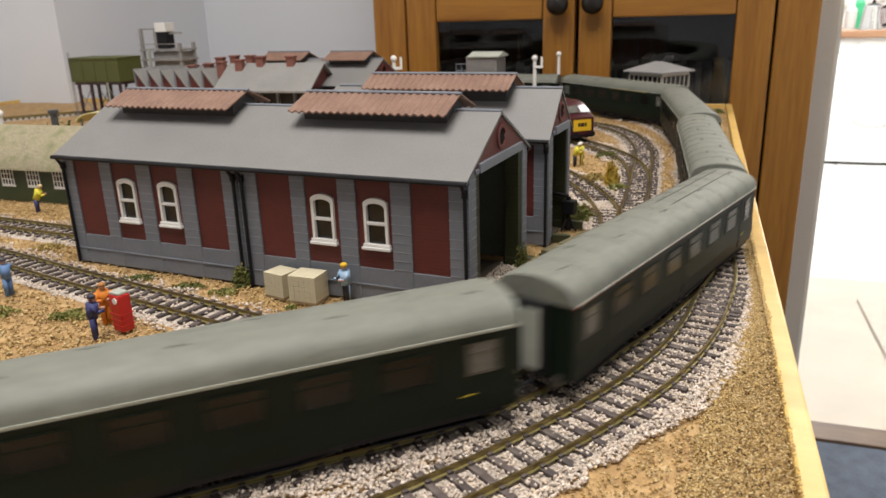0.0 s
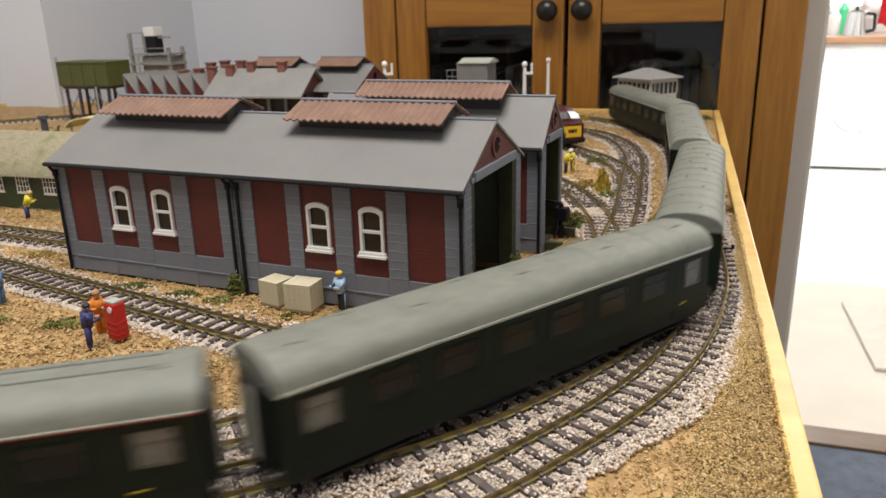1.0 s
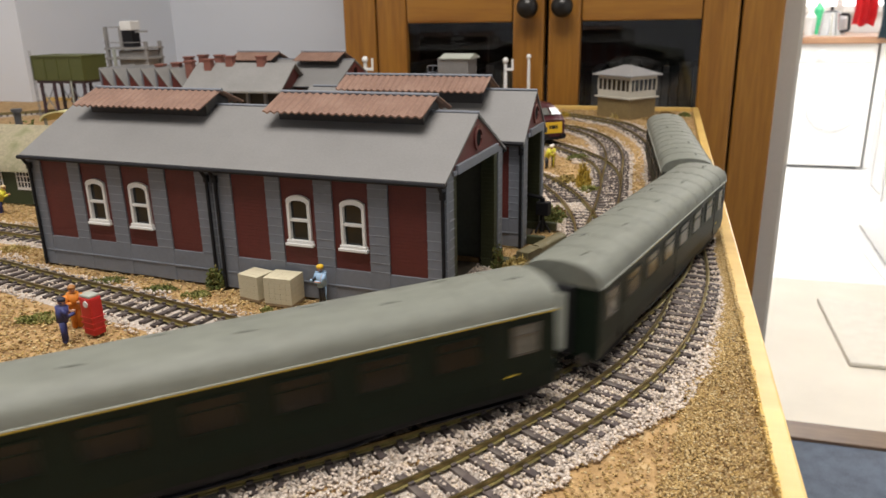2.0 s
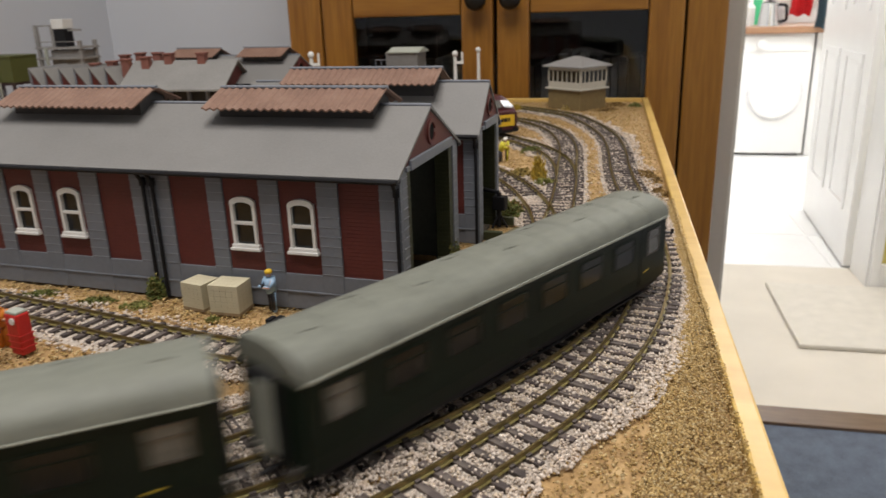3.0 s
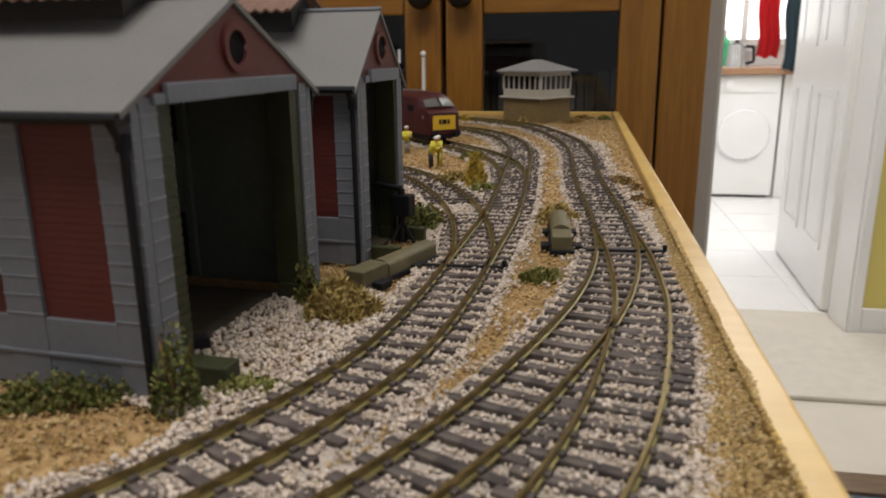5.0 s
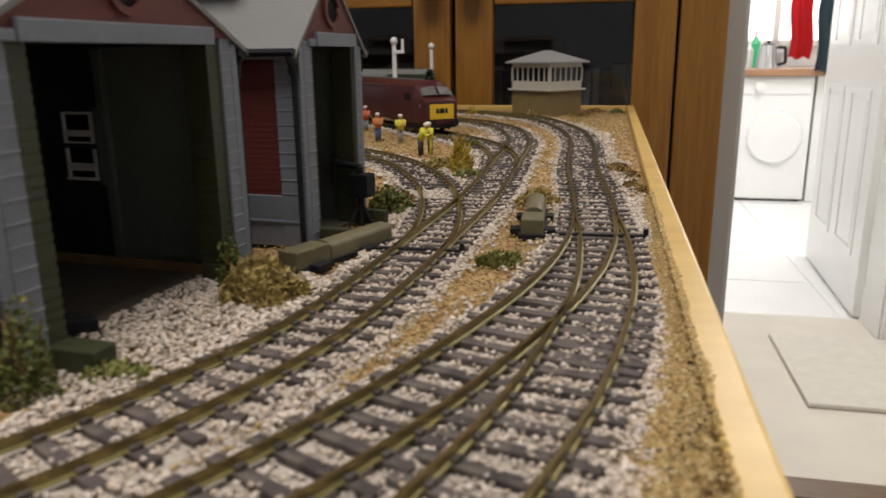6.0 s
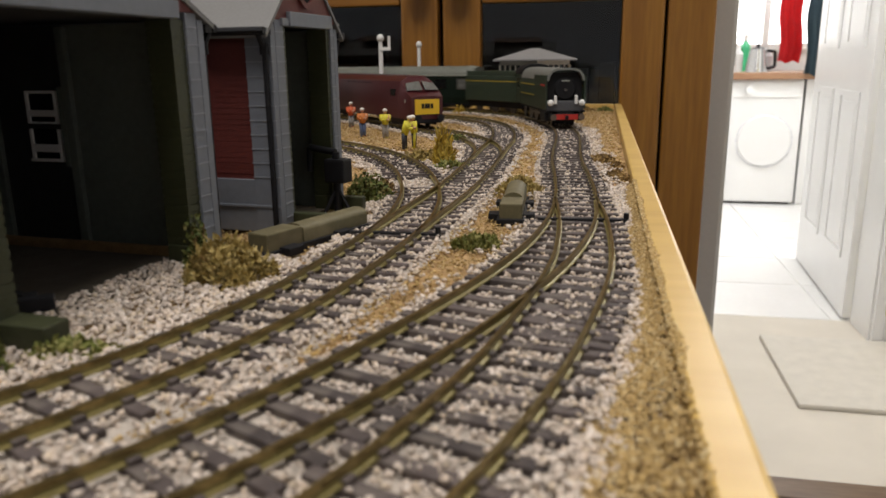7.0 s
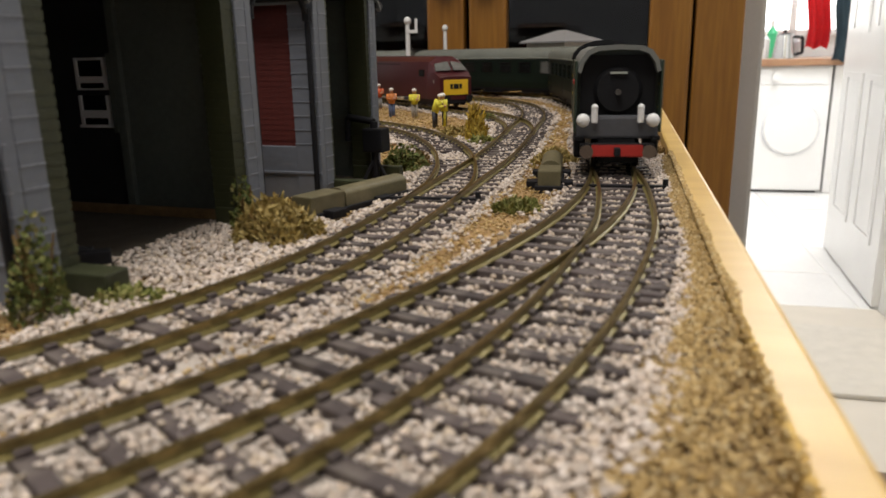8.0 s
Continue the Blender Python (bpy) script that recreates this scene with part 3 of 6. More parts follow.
HEAD = [(-0.00045, 0.0025), (0.00045, 0.0025), (0.0005, 0.0034), (-0.0005, 0.0034)]
WEB = [(-0.0010, 0.0010), (0.0010, 0.0010), (0.0009, 0.0014), (0.0004, 0.0016), (0.0004, 0.00255), (-0.0004, 0.00255), (-0.0004, 0.0016), (-0.0009, 0.0014)]
GAUGE = 0.0084
SLEEPER = mesh_of("sleeper", obox(-0.00155, 0.00155, -0.0152, 0.0152, -0.0010, 0.0010, 0.0003), M_SLEEPER)
bm = obox(-0.00155, 0.00155, -0.0152, 0.0152, -0.0010, 0.0010, 0.0003)
for sd in (-1, 1):
    for q in (-0.0011, 0.0011):
        y = sd * GAUGE + q
        box(bm, -0.0011, 0.0011, y - 0.0006, y + 0.0006, 0.0008, 0.0020)
CHAIRED = mesh_of("sleeper", bm, M_SLEEPER)
sleeper_spots = []


def track(name, line, s0, s1, label, skip=None, wide=None, lift=0.0, bed=True, rails=(-1, 1), spacing=0.0088):
    t = thing(name, Matrix(), label, "railway track", kind="structure")
    if bed:
        bm = bmesh.new()
        sweep(line, s0, s1, 0.0, [(-0.0185, -0.0015), (0.0185, -0.0015), (0.0165, -0.0007 + lift * 0.4), (-0.0165, -0.0007 + lift * 0.4)], bm, 0.01)
        part("ballast_bed", bm, M_BED, t, "pale grey ballast")
    for sd in rails:
        bm = bmesh.new()
        sweep(line, s0, s1, sd * GAUGE, WEB, bm)
        r = part("rail", bm, M_RAILTOP, t)
        bm = bmesh.new()
        sweep(line, s0, s1, sd * GAUGE, HEAD, bm)
        part("rail_head", bm, M_RAIL, r, "brass-coloured rail head")
    n = int((s1 - s0) / spacing)
    rng = random.Random(len(name))
    for i in range(n):
        s = s0 + spacing * (i + 0.5)
        if skip and skip[0] < s < skip[1]:
            continue
        c, w = line.at(s), line.way(s)
        nx = np.array([-w[1], w[0]])
        sh, ln = 0.0, 1.0
        if wide:
            sh, ln = wide(s, c, nx)
        c = c + nx * sh
        ob = new("sleeper", CHAIRED if ln == 1.0 else SLEEPER)
        ob.parent = t
        ob.matrix_basis = Matrix.Translation((c[0], c[1], rng.uniform(-0.0001, 0.0001))) @ Matrix.Rotation(math.atan2(w[1], w[0]) + rng.uniform(-0.02, 0.02), 4, "Z") @ Matrix.Diagonal((1, ln, 1, 1))
        sleeper_spots.append((c[0], c[1], w[0], w[1], 0.0152 * ln))
    return t


def toward(other, reach):
    """Longer timbers under a turnout, stretched to carry the other road as well."""
    def f(s, c, nx):
        d = other.xy - c
        k = int(np.argmin((d ** 2).sum(1)))
        off = float(d[k] @ nx)
        if np.linalg.norm(d[k]) < reach and 0 < k < len(d) - 1:
            return off / 2, 1 + abs(off) / 0.0304
        return 0.0, 1.0
    return f


track("main_track", LOOP, 0.0, LOOP.length, "curved main line with brass-coloured rails on dark sleepers", wide=toward(OUTER, 0.021))
track("outer_track", OUTER, 0.0, OUTER.length, "outer curved road joining the main line at a turnout", skip=(-1, 0.115), lift=0.0003)
track("inner_track", INNER, 0.0, INNER.length, "inner curved track with turnouts to the yard", wide=lambda s, c, nx: max((toward(SHED_ROAD, 0.02)(s, c, nx), toward(LOCO_ROAD, 0.02)(s, c, nx)), key=lambda q: q[1]), lift=0.0005)
track("shed_track", SHED_ROAD, 0.0, SHED_ROAD.length, "curved siding running behind the engine sheds", skip=(-1, 0.135), lift=0.0007)
track("loco_track", LOCO_ROAD, 0.0, LOCO_ROAD.length, "siding on which the maroon diesel stands", skip=(-1, 0.105), lift=0.0009)
track("yard_track", YARD, 0.0, YARD.length, "straight siding in front of the engine shed", lift=0.0004)
track("far_yard_track", YARD_FAR, 0.0, YARD_FAR.length, "siding beside the green hut", lift=0.0006)


# ---- engine sheds ----
def engine_shed(m, L, W, label, open_gable=True, panels=None, wins=None, ridge=0.0970, vent=(0.0222, 0.1190), joint=False, fine=True):
    """x runs back from the gable at 0 to -L, y from the front wall at 0 to the rear wall at W."""
    s = thing("engine_shed", m, label, "engine shed", "engine sheds")
    E = 0.0700
    slope = (ridge - E - 0.002) / (W / 2)
    panels = panels or [(-0.0110, -0.0319), (-0.0433, -0.0638), (-0.0747, -0.0950), (-0.1044, -0.1262)]
    wins = wins if wins is not None else [(-0.0453, -0.0594), (-0.0775, -0.0916)]
    for side in (0, 1):
        y0, y1 = (0.0012, 0.0030) if side == 0 else (W - 0.0030, W - 0.0012)
        f = 1 if side == 0 else -1
        yo = 0.0 if side == 0 else W                # outer face of pilasters
        ww = wins if side == 0 else []
        xs = sorted({-0.0012, -L + 0.0012, *[a for w in ww for a in w]})
        infill = []
        for a, b in zip(xs, xs[1:]):
            spans = ((0.0, 0.0315), (0.0555, E)) if any(abs(b - w[0]) < 1e-6 for w in ww) else ((0.0, E),)
            infill += [part("wall", obox(a, b, y0, y1, z0, z1), M_RED, s, "oxide red infill") for z0, z1 in spans]
        wall = infill[0]
        # pilasters, plinth and top band
        edges = [0.0] + [e for p in panels for e in p] + [-L]
        for k in range(0, len(edges), 2):
            b, a = edges[k], edges[k + 1]
            pil = part("pilaster", obox(a + 0.0001, b - 0.0001, *sorted((yo, yo + f * 0.0031)), 0.0, E, 0.0003), M_GREY, s, "grey painted pilaster")
            if fine and side == 0:
                for c in range(4, 14):
                    # Course lips in lighter grey, the highlight they catch painted in.
                    part("course", obox(a, b, *sorted((yo - f * 0.0002, yo + f * 0.001)), 0.0049 * c, 0.0049 * c + 0.00028), M_GREYEDGE, pil)
        part("plinth", obox(-L + 0.0002, -0.0002, *sorted((yo + f * 0.0003, yo + f * 0.0028)), 0.0, 0.0188, 0.0003), M_GREY, s, "grey plinth")
        part("top_band", obox(-L + 0.0002, -0.0002, *sorted((yo + f * 0.0003, yo + f * 0.0028)), 0.0670, E + 0.001), M_GREY, s)
        if fine and side == 0:
            part("plinth_mould", obox(-L + 0.0002, -0.0002, yo - 0.0003, yo + 0.001, 0.0088, 0.0098, 0.0002), M_GREY, s)
            for p in panels:
                for c in range(0, 24):
                    z = 0.0206 + c * 0.0019
                    if any(w[1] - 0.001 < p[0] and w[0] + 0.001 > p[1] for w in ww) and 0.030 < z < 0.058:
                        continue
                    part("brick_course", obox(p[1], p[0], 0.00106, 0.0013, z, z + 0.00176), M_RED, wall)
        for b, a in ww:
            w = part("window", obox(a - 0.0008, b + 0.0008, -0.0010, 0.0016, 0.0305, 0.0326, 0.0003), M_WHITE, s, "white painted window with sill")
            part("sill", obox(a - 0.0014, b + 0.0014, -0.0018, 0.0012, 0.0295, 0.0310, 0.0003), M_WHITE, w)
            for x0, x1 in ((a, a + 0.0017), (b - 0.0017, b)):
                part("frame", obox(x0, x1, -0.0004, 0.0026, 0.0320, 0.0545, 0.0002), M_WHITE, w)
            part("glazing_bar", obox(a + 0.001, b - 0.001, 0.0, 0.0024, 0.0428, 0.0443, 0.0002), M_WHITE, w)
            bm = bmesh.new()
            c, r = (a + b) / 2, (b - a) / 2
            arch = [(c + r * math.cos(t) * 1.02, 0.0538 + 0.0036 * math.sin(t)) for t in np.linspace(0, math.pi, 9)]
            inner = [(c + (r - 0.0017) * math.cos(t), 0.0524 + 0.0022 * math.sin(t)) for t in np.linspace(math.pi, 0, 9)]
            prism(bm, arch + inner, -0.0004, 0.0024, "y")
            part("arch", bm, M_WHITE, w)
            part("pane", obox(a + 0.0012, b - 0.0012, 0.0018, 0.0022, 0.0318, 0.0560), M_SHEDGLASS, w, "dark window glass")
    # gables
    for x0, x1, opened in ((-0.003, 0.0, open_gable), (-L, -L + 0.003, False)):
        big = W > 0.07
        post_l, open_l, open_r, post_r = (0.0098, 0.0155, W - 0.0142, W - 0.0085) if big else (0.0090, 0.0112, W - 0.0085, W - 0.0062)
        bm = bmesh.new()
        tri = [(0.0012, 0.0728), (W - 0.0012, 0.0728), (W / 2, ridge - 0.0026)]
        prism(bm, tri, x0, x1)
        gb = part("gable", bm, M_RED, s, "red gable with a round window")
        xf = x1 if opened or x1 == 0.0 else x0
        sg = 1 if x1 == 0.0 else -1
        bm = bmesh.new()
        ring = [(W / 2 + q * math.cos(a), 0.0838 + q * math.sin(a)) for q, rev in ((0.0066, 1), (0.0046, -1)) for a in np.linspace(0.2, 6.08, 25)[::rev]]
        prism(bm, ring, xf - sg * 0.001, xf + sg * 0.0011)
        part("round_frame", bm, M_RED, gb, "moulded red ring")
        bm = bmesh.new()
        rod(bm, (xf - sg * 0.0002, W / 2, 0.0838), (xf + sg * 0.0003, W / 2, 0.0838), 0.0047, 24)
        part("round_pane", bm, M_HOLE, gb, "dark round pane", smooth=True)
        if opened:
            part("lintel", obox(x0 - 0.0005, x1 + 0.0016, post_l + 0.0026, open_r + 0.0012 if big else open_r + 0.001, 0.0708, 0.0756, 0.0003), M_GREY, s, "grey lintel over the opening")
            part("lintel_block", obox(x0, x1 + 0.0010, post_l - 0.002, post_l + 0.0024, 0.0708, 0.0733, 0.0003), M_GREY, s)
            for y0, y1 in ((0.0032, post_l), (post_r, W - 0.0032)):
                pier = part("pier", obox(x0, x1 - 0.0001, y0, y1, 0.0, 0.0727, 0.0003), M_GREY, s, "grey pier with block courses")
                for c in range(1, 15):
                    part("course", obox(x1 - 0.001, x1 + 0.00016, y0, y1, 0.0049 * c, 0.0049 * c + 0.00028), M_GREYEDGE, pier)
            for y0, y1 in ((post_l, open_l), (open_r, post_r)):
                pr = part("door_post", obox(x0 - 0.006, x1 - 0.001, y0, y1, 0.0, 0.0708, 0.0002), M_OLIVE, s, "olive brick door post")
                for c in range(28):
                    part("brick", obox(x0 - 0.0062, x1 - 0.0008, y0 - 0.00015, y1 + 0.00015, 0.001 + c * 0.0025, 0.0029 + c * 0.0025), M_OLIVE, pr)
                part("post_foot", obox(x0 - 0.006, x1 + 0.012, y0 - 0.0008, y1 + 0.0008, 0.0, 0.0058, 0.0005), M_OLIVE, s)
        else:
            part("end_wall", obox(x0, x1, 0.0032, W - 0.0032, 0.0, 0.0735), M_GREY, s)
    # inner lining: black deeper in, grey-green towards the opening
    part("lining", obox(-L + 0.004, -0.0475, W - 0.0048, W - 0.0032, 0.0, 0.0705), M_DEEPWALL, s, "inner wall, black deeper in")
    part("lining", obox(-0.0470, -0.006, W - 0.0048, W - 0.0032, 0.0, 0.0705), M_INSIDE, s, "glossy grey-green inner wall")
    if open_gable and W > 0.07:
        for x0, x1 in ((-0.0645, -0.0522), (-0.1000, -0.0877)):
            rw = part("rear_window", obox(x0 - 0.0004, x1 + 0.0004, W - 0.0060, W - 0.0046, 0.0284, 0.0293), M_WHITE, s, "white two-sash window frame on the inner wall")
            for a in ((x0, x0 + 0.0012, 0.0293, 0.0388), (x1 - 0.0012, x1, 0.0293, 0.0388), (x0 + 0.0012, x1 - 0.0012, 0.0315, 0.0340),
                      (x0, x0 + 0.0012, 0.0405, 0.0508), (x1 - 0.0012, x1, 0.0405, 0.0508), (x0 + 0.0012, x1 - 0.0012, 0.0405, 0.0411), (x0 + 0.0012, x1 - 0.0012, 0.0428, 0.0448), (x0 + 0.0012, x1 - 0.0012, 0.0500, 0.0508)):
                part("frame", obox(a[0], a[1], W - 0.0057, W - 0.0046, a[2], a[3], 0.0002), M_WHITE, rw)
            for z0, z1 in ((0.0293, 0.0388), (0.0411, 0.0505)):
                part("pane", obox(x0 + 0.0012, x1 - 0.0012, W - 0.0051, W - 0.0047, z0, z1), M_PANE, rw)
        for x, w, z0 in ((-0.0472, 0.0016, 0.0), (-0.0498, 0.0010, 0.027), (-0.078, 0.0016, 0.0)):
            part("inner_pilaster", obox(x - w, x + w, W - 0.0066, W - 0.0046, z0, 0.0700 if z0 == 0 else 0.052, 0.0004), M_INSIDE, s)
    if open_gable and W > 0.07:
        part("earth_ridge", obox(-0.080, -0.012, W - 0.0092, W - 0.0068, 0.0, 0.0034, 0.0008), M_RUST, s, "rust-brown earth ridge along the inner wall")
    part("shed_floor", obox(-L + 0.004, -0.004, 0.005, W - 0.005, -0.002, 0.0004), M_EARTH, s, "dark earth floor")
    # roof
    for side in (0, 1):
        def ry(y):
            return y if side == 0 else W - y
        bm = bmesh.new()
        t = 0.0016
        prism(bm, [(ry(-0.0042), E + 0.0008 - 0.0042 * slope), (ry(W / 2), ridge - t), (ry(W / 2), ridge), (ry(-0.0042), E + 0.0008 - 0.0042 * slope + t)], -L + (0.0004 if joint else -0.003), 0.0008)
        rf = part("roof", bm, M_ROOFGREY, s, "grey painted sheet roof")
        bm = bmesh.new()
        gy = ry(-0.0050)
        rod(bm, (-L, gy, E - 0.0012), (0.0006, gy, E - 0.0012), 0.0013, 8)
        part("gutter", bm, M_BLACK, s, "black gutter")
        part("fascia", obox(-L + 0.0003, 0.0004, *sorted((ry(-0.0036), ry(-0.0004))), E - 0.0024, E - 0.0002), M_BLACK, s)
        for x in (-0.0018, -L + 0.0035):
            bm = bmesh.new()
            yy = ry(-0.0013)
            rod(bm, (x, gy, E - 0.002), (x, yy, E - 0.0075), 0.0010, 8)
            rod(bm, (x, yy, E - 0.0070), (x, yy, 0.0), 0.0010, 8)
            rod(bm, (x, yy, E - 0.0088), (x, yy, E - 0.0050), 0.0017, 8)
            part("downpipe", bm, M_BLACK, s, "black downpipe", smooth=True)
    bm = bmesh.new()
    rod(bm, (-L + 0.0005, W / 2, ridge + 0.0001), (0.0009, W / 2, ridge + 0.0001), 0.0009, 8)
    part("ridge_cap", bm, M_GREY, s)
    # ridge ventilator with a corrugated roof
    va, vb = -vent[1], -vent[0]
    hw = min(0.0150, W * 0.22)
    vz = ridge + 0.0084
    # The body is coloured dark for the shadow under the corrugated sheets.
    bm = bmesh.new()
    prism(bm, [(W / 2 - hw * 0.72, ridge - slope * hw * 0.72 - 0.002), (W / 2 + hw * 0.72, ridge - slope * hw * 0.72 - 0.002), (W / 2 + hw * 0.72, vz - 0.0060), (W / 2, vz - 0.0012), (W / 2 - hw * 0.72, vz - 0.0060)], va + 0.004, vb - 0.004)
    v = part("ventilator", bm, M_VENTSHADE, s, "ridge ventilator")
    drop = 0.0084
    for side in (-1, 1):
        bm = bmesh.new()
        n = int((vb - va) / 0.0006)
        rows = []
        for i in range(n + 1):
            x = va + (vb - va) * i / n
            hgt = 0.00052 * math.sin(2 * math.pi * x / 0.0046)
            rows.append([bm.verts.new((x, W / 2 + side * (hw + 0.006) * k / 4, vz - drop * k / 4 + hgt + dz)) for dz in (0.0, -0.0009) for k in (range(5) if dz == 0 else range(4, -1, -1))])
        for r, q in zip(rows, rows[1:]):
            for j in range(10):
                bm.faces.new((r[j], r[(j + 1) % 10], q[(j + 1) % 10], q[j]))
        bm.faces.new(rows[0])
        bm.faces.new(rows[-1][::-1])
        part("corrugated_sheet", bm, M_TILE, v, "red-brown corrugated sheet", smooth=True)
    bm = bmesh.new()
    rod(bm, (va - 0.0004, W / 2, vz + 0.0003), (vb + 0.0004, W / 2, vz + 0.0003), 0.0010, 8)
    part("vent_ridge", bm, M_GREY, v)
    return s


# Lighter grey for block courses: edge highlight put into the colour.
M_GREYEDGE = mat("grey_edge_highlight", (0.25, 0.262, 0.29), 0.6, var=0.2, scale=200, bump=0.1)
M_DEEPWALL = mat("black_deep_lining", (0.026, 0.026, 0.027), 0.4, var=0.2, scale=60)
# Ventilator body: shadow below its roof put into the colour.
M_VENTSHADE = mat("vent_body_shade", (0.035, 0.034, 0.034), 0.7, var=0.2, scale=60)
M_HOLE = mat("black_round_glazing", (0.006, 0.006, 0.006), 0.7, spec=0.1, var=0.2, scale=60)
M_RUST = mat("rust_brown_earth", (0.21, 0.125, 0.05), 0.9, var=0.4, scale=200, bump=0.8)
M_EARTH = mat("dark_earth", (0.075, 0.06, 0.042), 0.9, var=0.3, scale=150, bump=0.6)
M_SHEDGLASS = mat("shed_window_glass", (0.010, 0.011, 0.012), 0.08, var=0.3, scale=60, bump=0)
SHED = pose(0.048, 0.388, 0.0, 0, 0, -22.64)
engine_shed(SHED, 0.1388, 0.0930, "grey and oxide red engine shed bay with open end", joint=True)
engine_shed(SHED @ pose(-0.1392, 0, 0), 0.1370, 0.0930, "grey and oxide red engine shed bay joined behind the open one", open_gable=False, joint=True)
engine_shed(pose(0.100, 0.500, 0, 0, 0, -22.64), 0.165, 0.0525, "narrower grey and red engine shed with open end", ridge=0.0985,
            panels=[(-0.0102, -0.0290), (-0.0440, -0.0640), (-0.0800, -0.1000), (-0.1140, -0.1340)], wins=[], vent=(0.030, 0.137))


# ---- the passenger train ----
def carriage(kind):
    c = thing("passenger_carriage", Matrix(), "", "carriage", "carriages of the green train")
    L, hw = 0.2250, 0.0170
    z0, z1, zt = 0.0075, 0.0388, 0.0492
    bm = bmesh.new()
    side = [(-hw + 0.0008, z0), (-hw, z0 + 0.006), (-hw, z1), (hw, z1), (hw, z0 + 0.006), (hw - 0.0008, z0)]
    prism(bm, side, -L / 2, L / 2)
    bmesh.ops.bevel(bm, geom=[e for e in bm.edges if abs(e.verts[0].co.z - e.verts[1].co.z) > 0.01], offset=0.0012, segments=2, affect="EDGES")
    body = part("body", bm, M_GREEN, c, "dark green sides")
    n = 14
    arc = [(hw * 1.03 * math.cos(a), z1 + (zt - z1) * math.sin(a) ** 0.75) for a in np.linspace(0, math.pi, n)]
    bm = bmesh.new()
    rings = []
    for x, k in ((-L / 2 - 0.0006, 0.93), (-L / 2 + 0.003, 1.0), (L / 2 - 0.003, 1.0), (L / 2 + 0.0006, 0.93)):
        rings.append([bm.verts.new((x, y * (0.985 if k < 1 else 1), z1 + (z - z1) * k)) for y, z in arc])
    for r, q in zip(rings, rings[1:]):
        for j in range(n):
            bm.faces.new((r[j], r[(j + 1) % n], q[(j + 1) % n], q[j]))
    bm.faces.new(rings[0])
    bm.faces.new(rings[-1][::-1])
    roof = part("roof", bm, M_COACHROOF, c, "weathered grey-green roof", smooth=True)
    for i in range(9):
        bm = bmesh.new()
        x = -L / 2 + L * (i + 0.5) / 9
        y = 0.0052 * (-1) ** i
        rod(bm, (x - 0.002, y, zt - 0.0016), (x - 0.002, y, zt - 0.0001), 0.0013, 10, 0.0010)
        rod(bm, (x - 0.001, y, zt - 0.0003), (x + 0.0025, y, zt - 0.0003), 0.0006, 8)
        part("roof_vent", bm, M_COACHROOF, roof, smooth=True)
    for k in range(1, 12):
        x = -L / 2 + L * k / 12
        bm = bmesh.new()
        prism(bm, [(y * 1.006, z + 0.00016) for y, z in arc], x - 0.0003, x + 0.0003)
        part("roof_rib", bm, M_COACHROOF, roof)
    for sd in (-1, 1):
        part("rain_strip", obox(-L / 2 + 0.001, L / 2 - 0.001, *sorted((sd * (hw * 1.03 - 0.0004), sd * (hw * 1.03 + 0.0003))), z1 - 0.0001, z1 + 0.0004), M_LINEW, roof, "pale worn gutter strip")
    if kind in ("red", "buffet"):
        for y in (-0.004, 0.004):
            bm = bmesh.new()
            rod(bm, (-L / 2 + 0.01, y, zt - 0.0004), (-L / 2 + 0.10, y, zt - 0.0004), 0.0005, 6)
            part("roof_pipe", bm, M_ROOFPIPE, roof)
    lm = {"red": M_LINER, "yellow": M_LINEY, "half": M_LINEY}.get(kind, M_LINEW)
    for sd in (-1, 1):
        a, b = (-L / 2, L / 2) if kind != "half" else (0.0, 0.075)
        part("cantrail_line", obox(a, b, *sorted((sd * (hw - 0.0003), sd * (hw + 0.00035))), z1 - 0.0009, z1 - 0.0001), lm, body, "thin lining under the roof edge")
        nw = 8
        for i in range(nw):
            x = -L / 2 + L * (i + 0.5) / nw
            big = i in (0, nw - 1)
            w = 0.0052 if big else 0.0085
            # End windows get the pane with the painted reflection.
            win_ob = part("window", obox(x - w, x + w, *sorted((sd * (hw - 0.0006), sd * (hw + 0.0002))), 0.0235, 0.0345, 0.0002), M_GLINTPANE if big else M_PANE, body, "carriage window")
            fr = bmesh.new()
            y0, y1 = sorted((sd * (hw - 0.0003), sd * (hw + 0.00045)))
            for q in ((x - w - 0.0006, x - w, 0.0230, 0.0350), (x + w, x + w + 0.0006, 0.0230, 0.0350), (x - w, x + w, 0.0230, 0.0235), (x - w, x + w, 0.0345, 0.0350), (x - w, x + w, 0.0308, 0.0312)):
                box(fr, q[0], q[1], y0, y1, q[2], q[3])
            part("window_frame", fr, M_STEEL if big else M_GREEN, win_ob)
        for x in (-L / 2 + 0.0265, 0.0, L / 2 - 0.0265):
            part("door_line", obox(x - 0.0002, x + 0.0002, *sorted((sd * (hw - 0.0003), sd * (hw + 0.0002))), 0.009, 0.0370), M_BLACK, body)
        part("number_plate", obox(-0.0945, -0.0905, *sorted((sd * (hw - 0.0003), sd * (hw + 0.0002))), 0.0150, 0.0156), M_LINEY, body, "small yellow number")
        part("solebar", obox(-L / 2 + 0.004, L / 2 - 0.004, *sorted((sd * (hw - 0.004), sd * (hw - 0.0015))), 0.0052, 0.0078), M_BLACK, c)
    for sx in (-1, 1):
        part("gangway", obox(*sorted((sx * (L / 2 - 0.001), sx * (L / 2 + 0.0030))), -0.0062, 0.0062, 0.0090, 0.0385, 0.0006), M_BLACK, c, "black corridor connection")
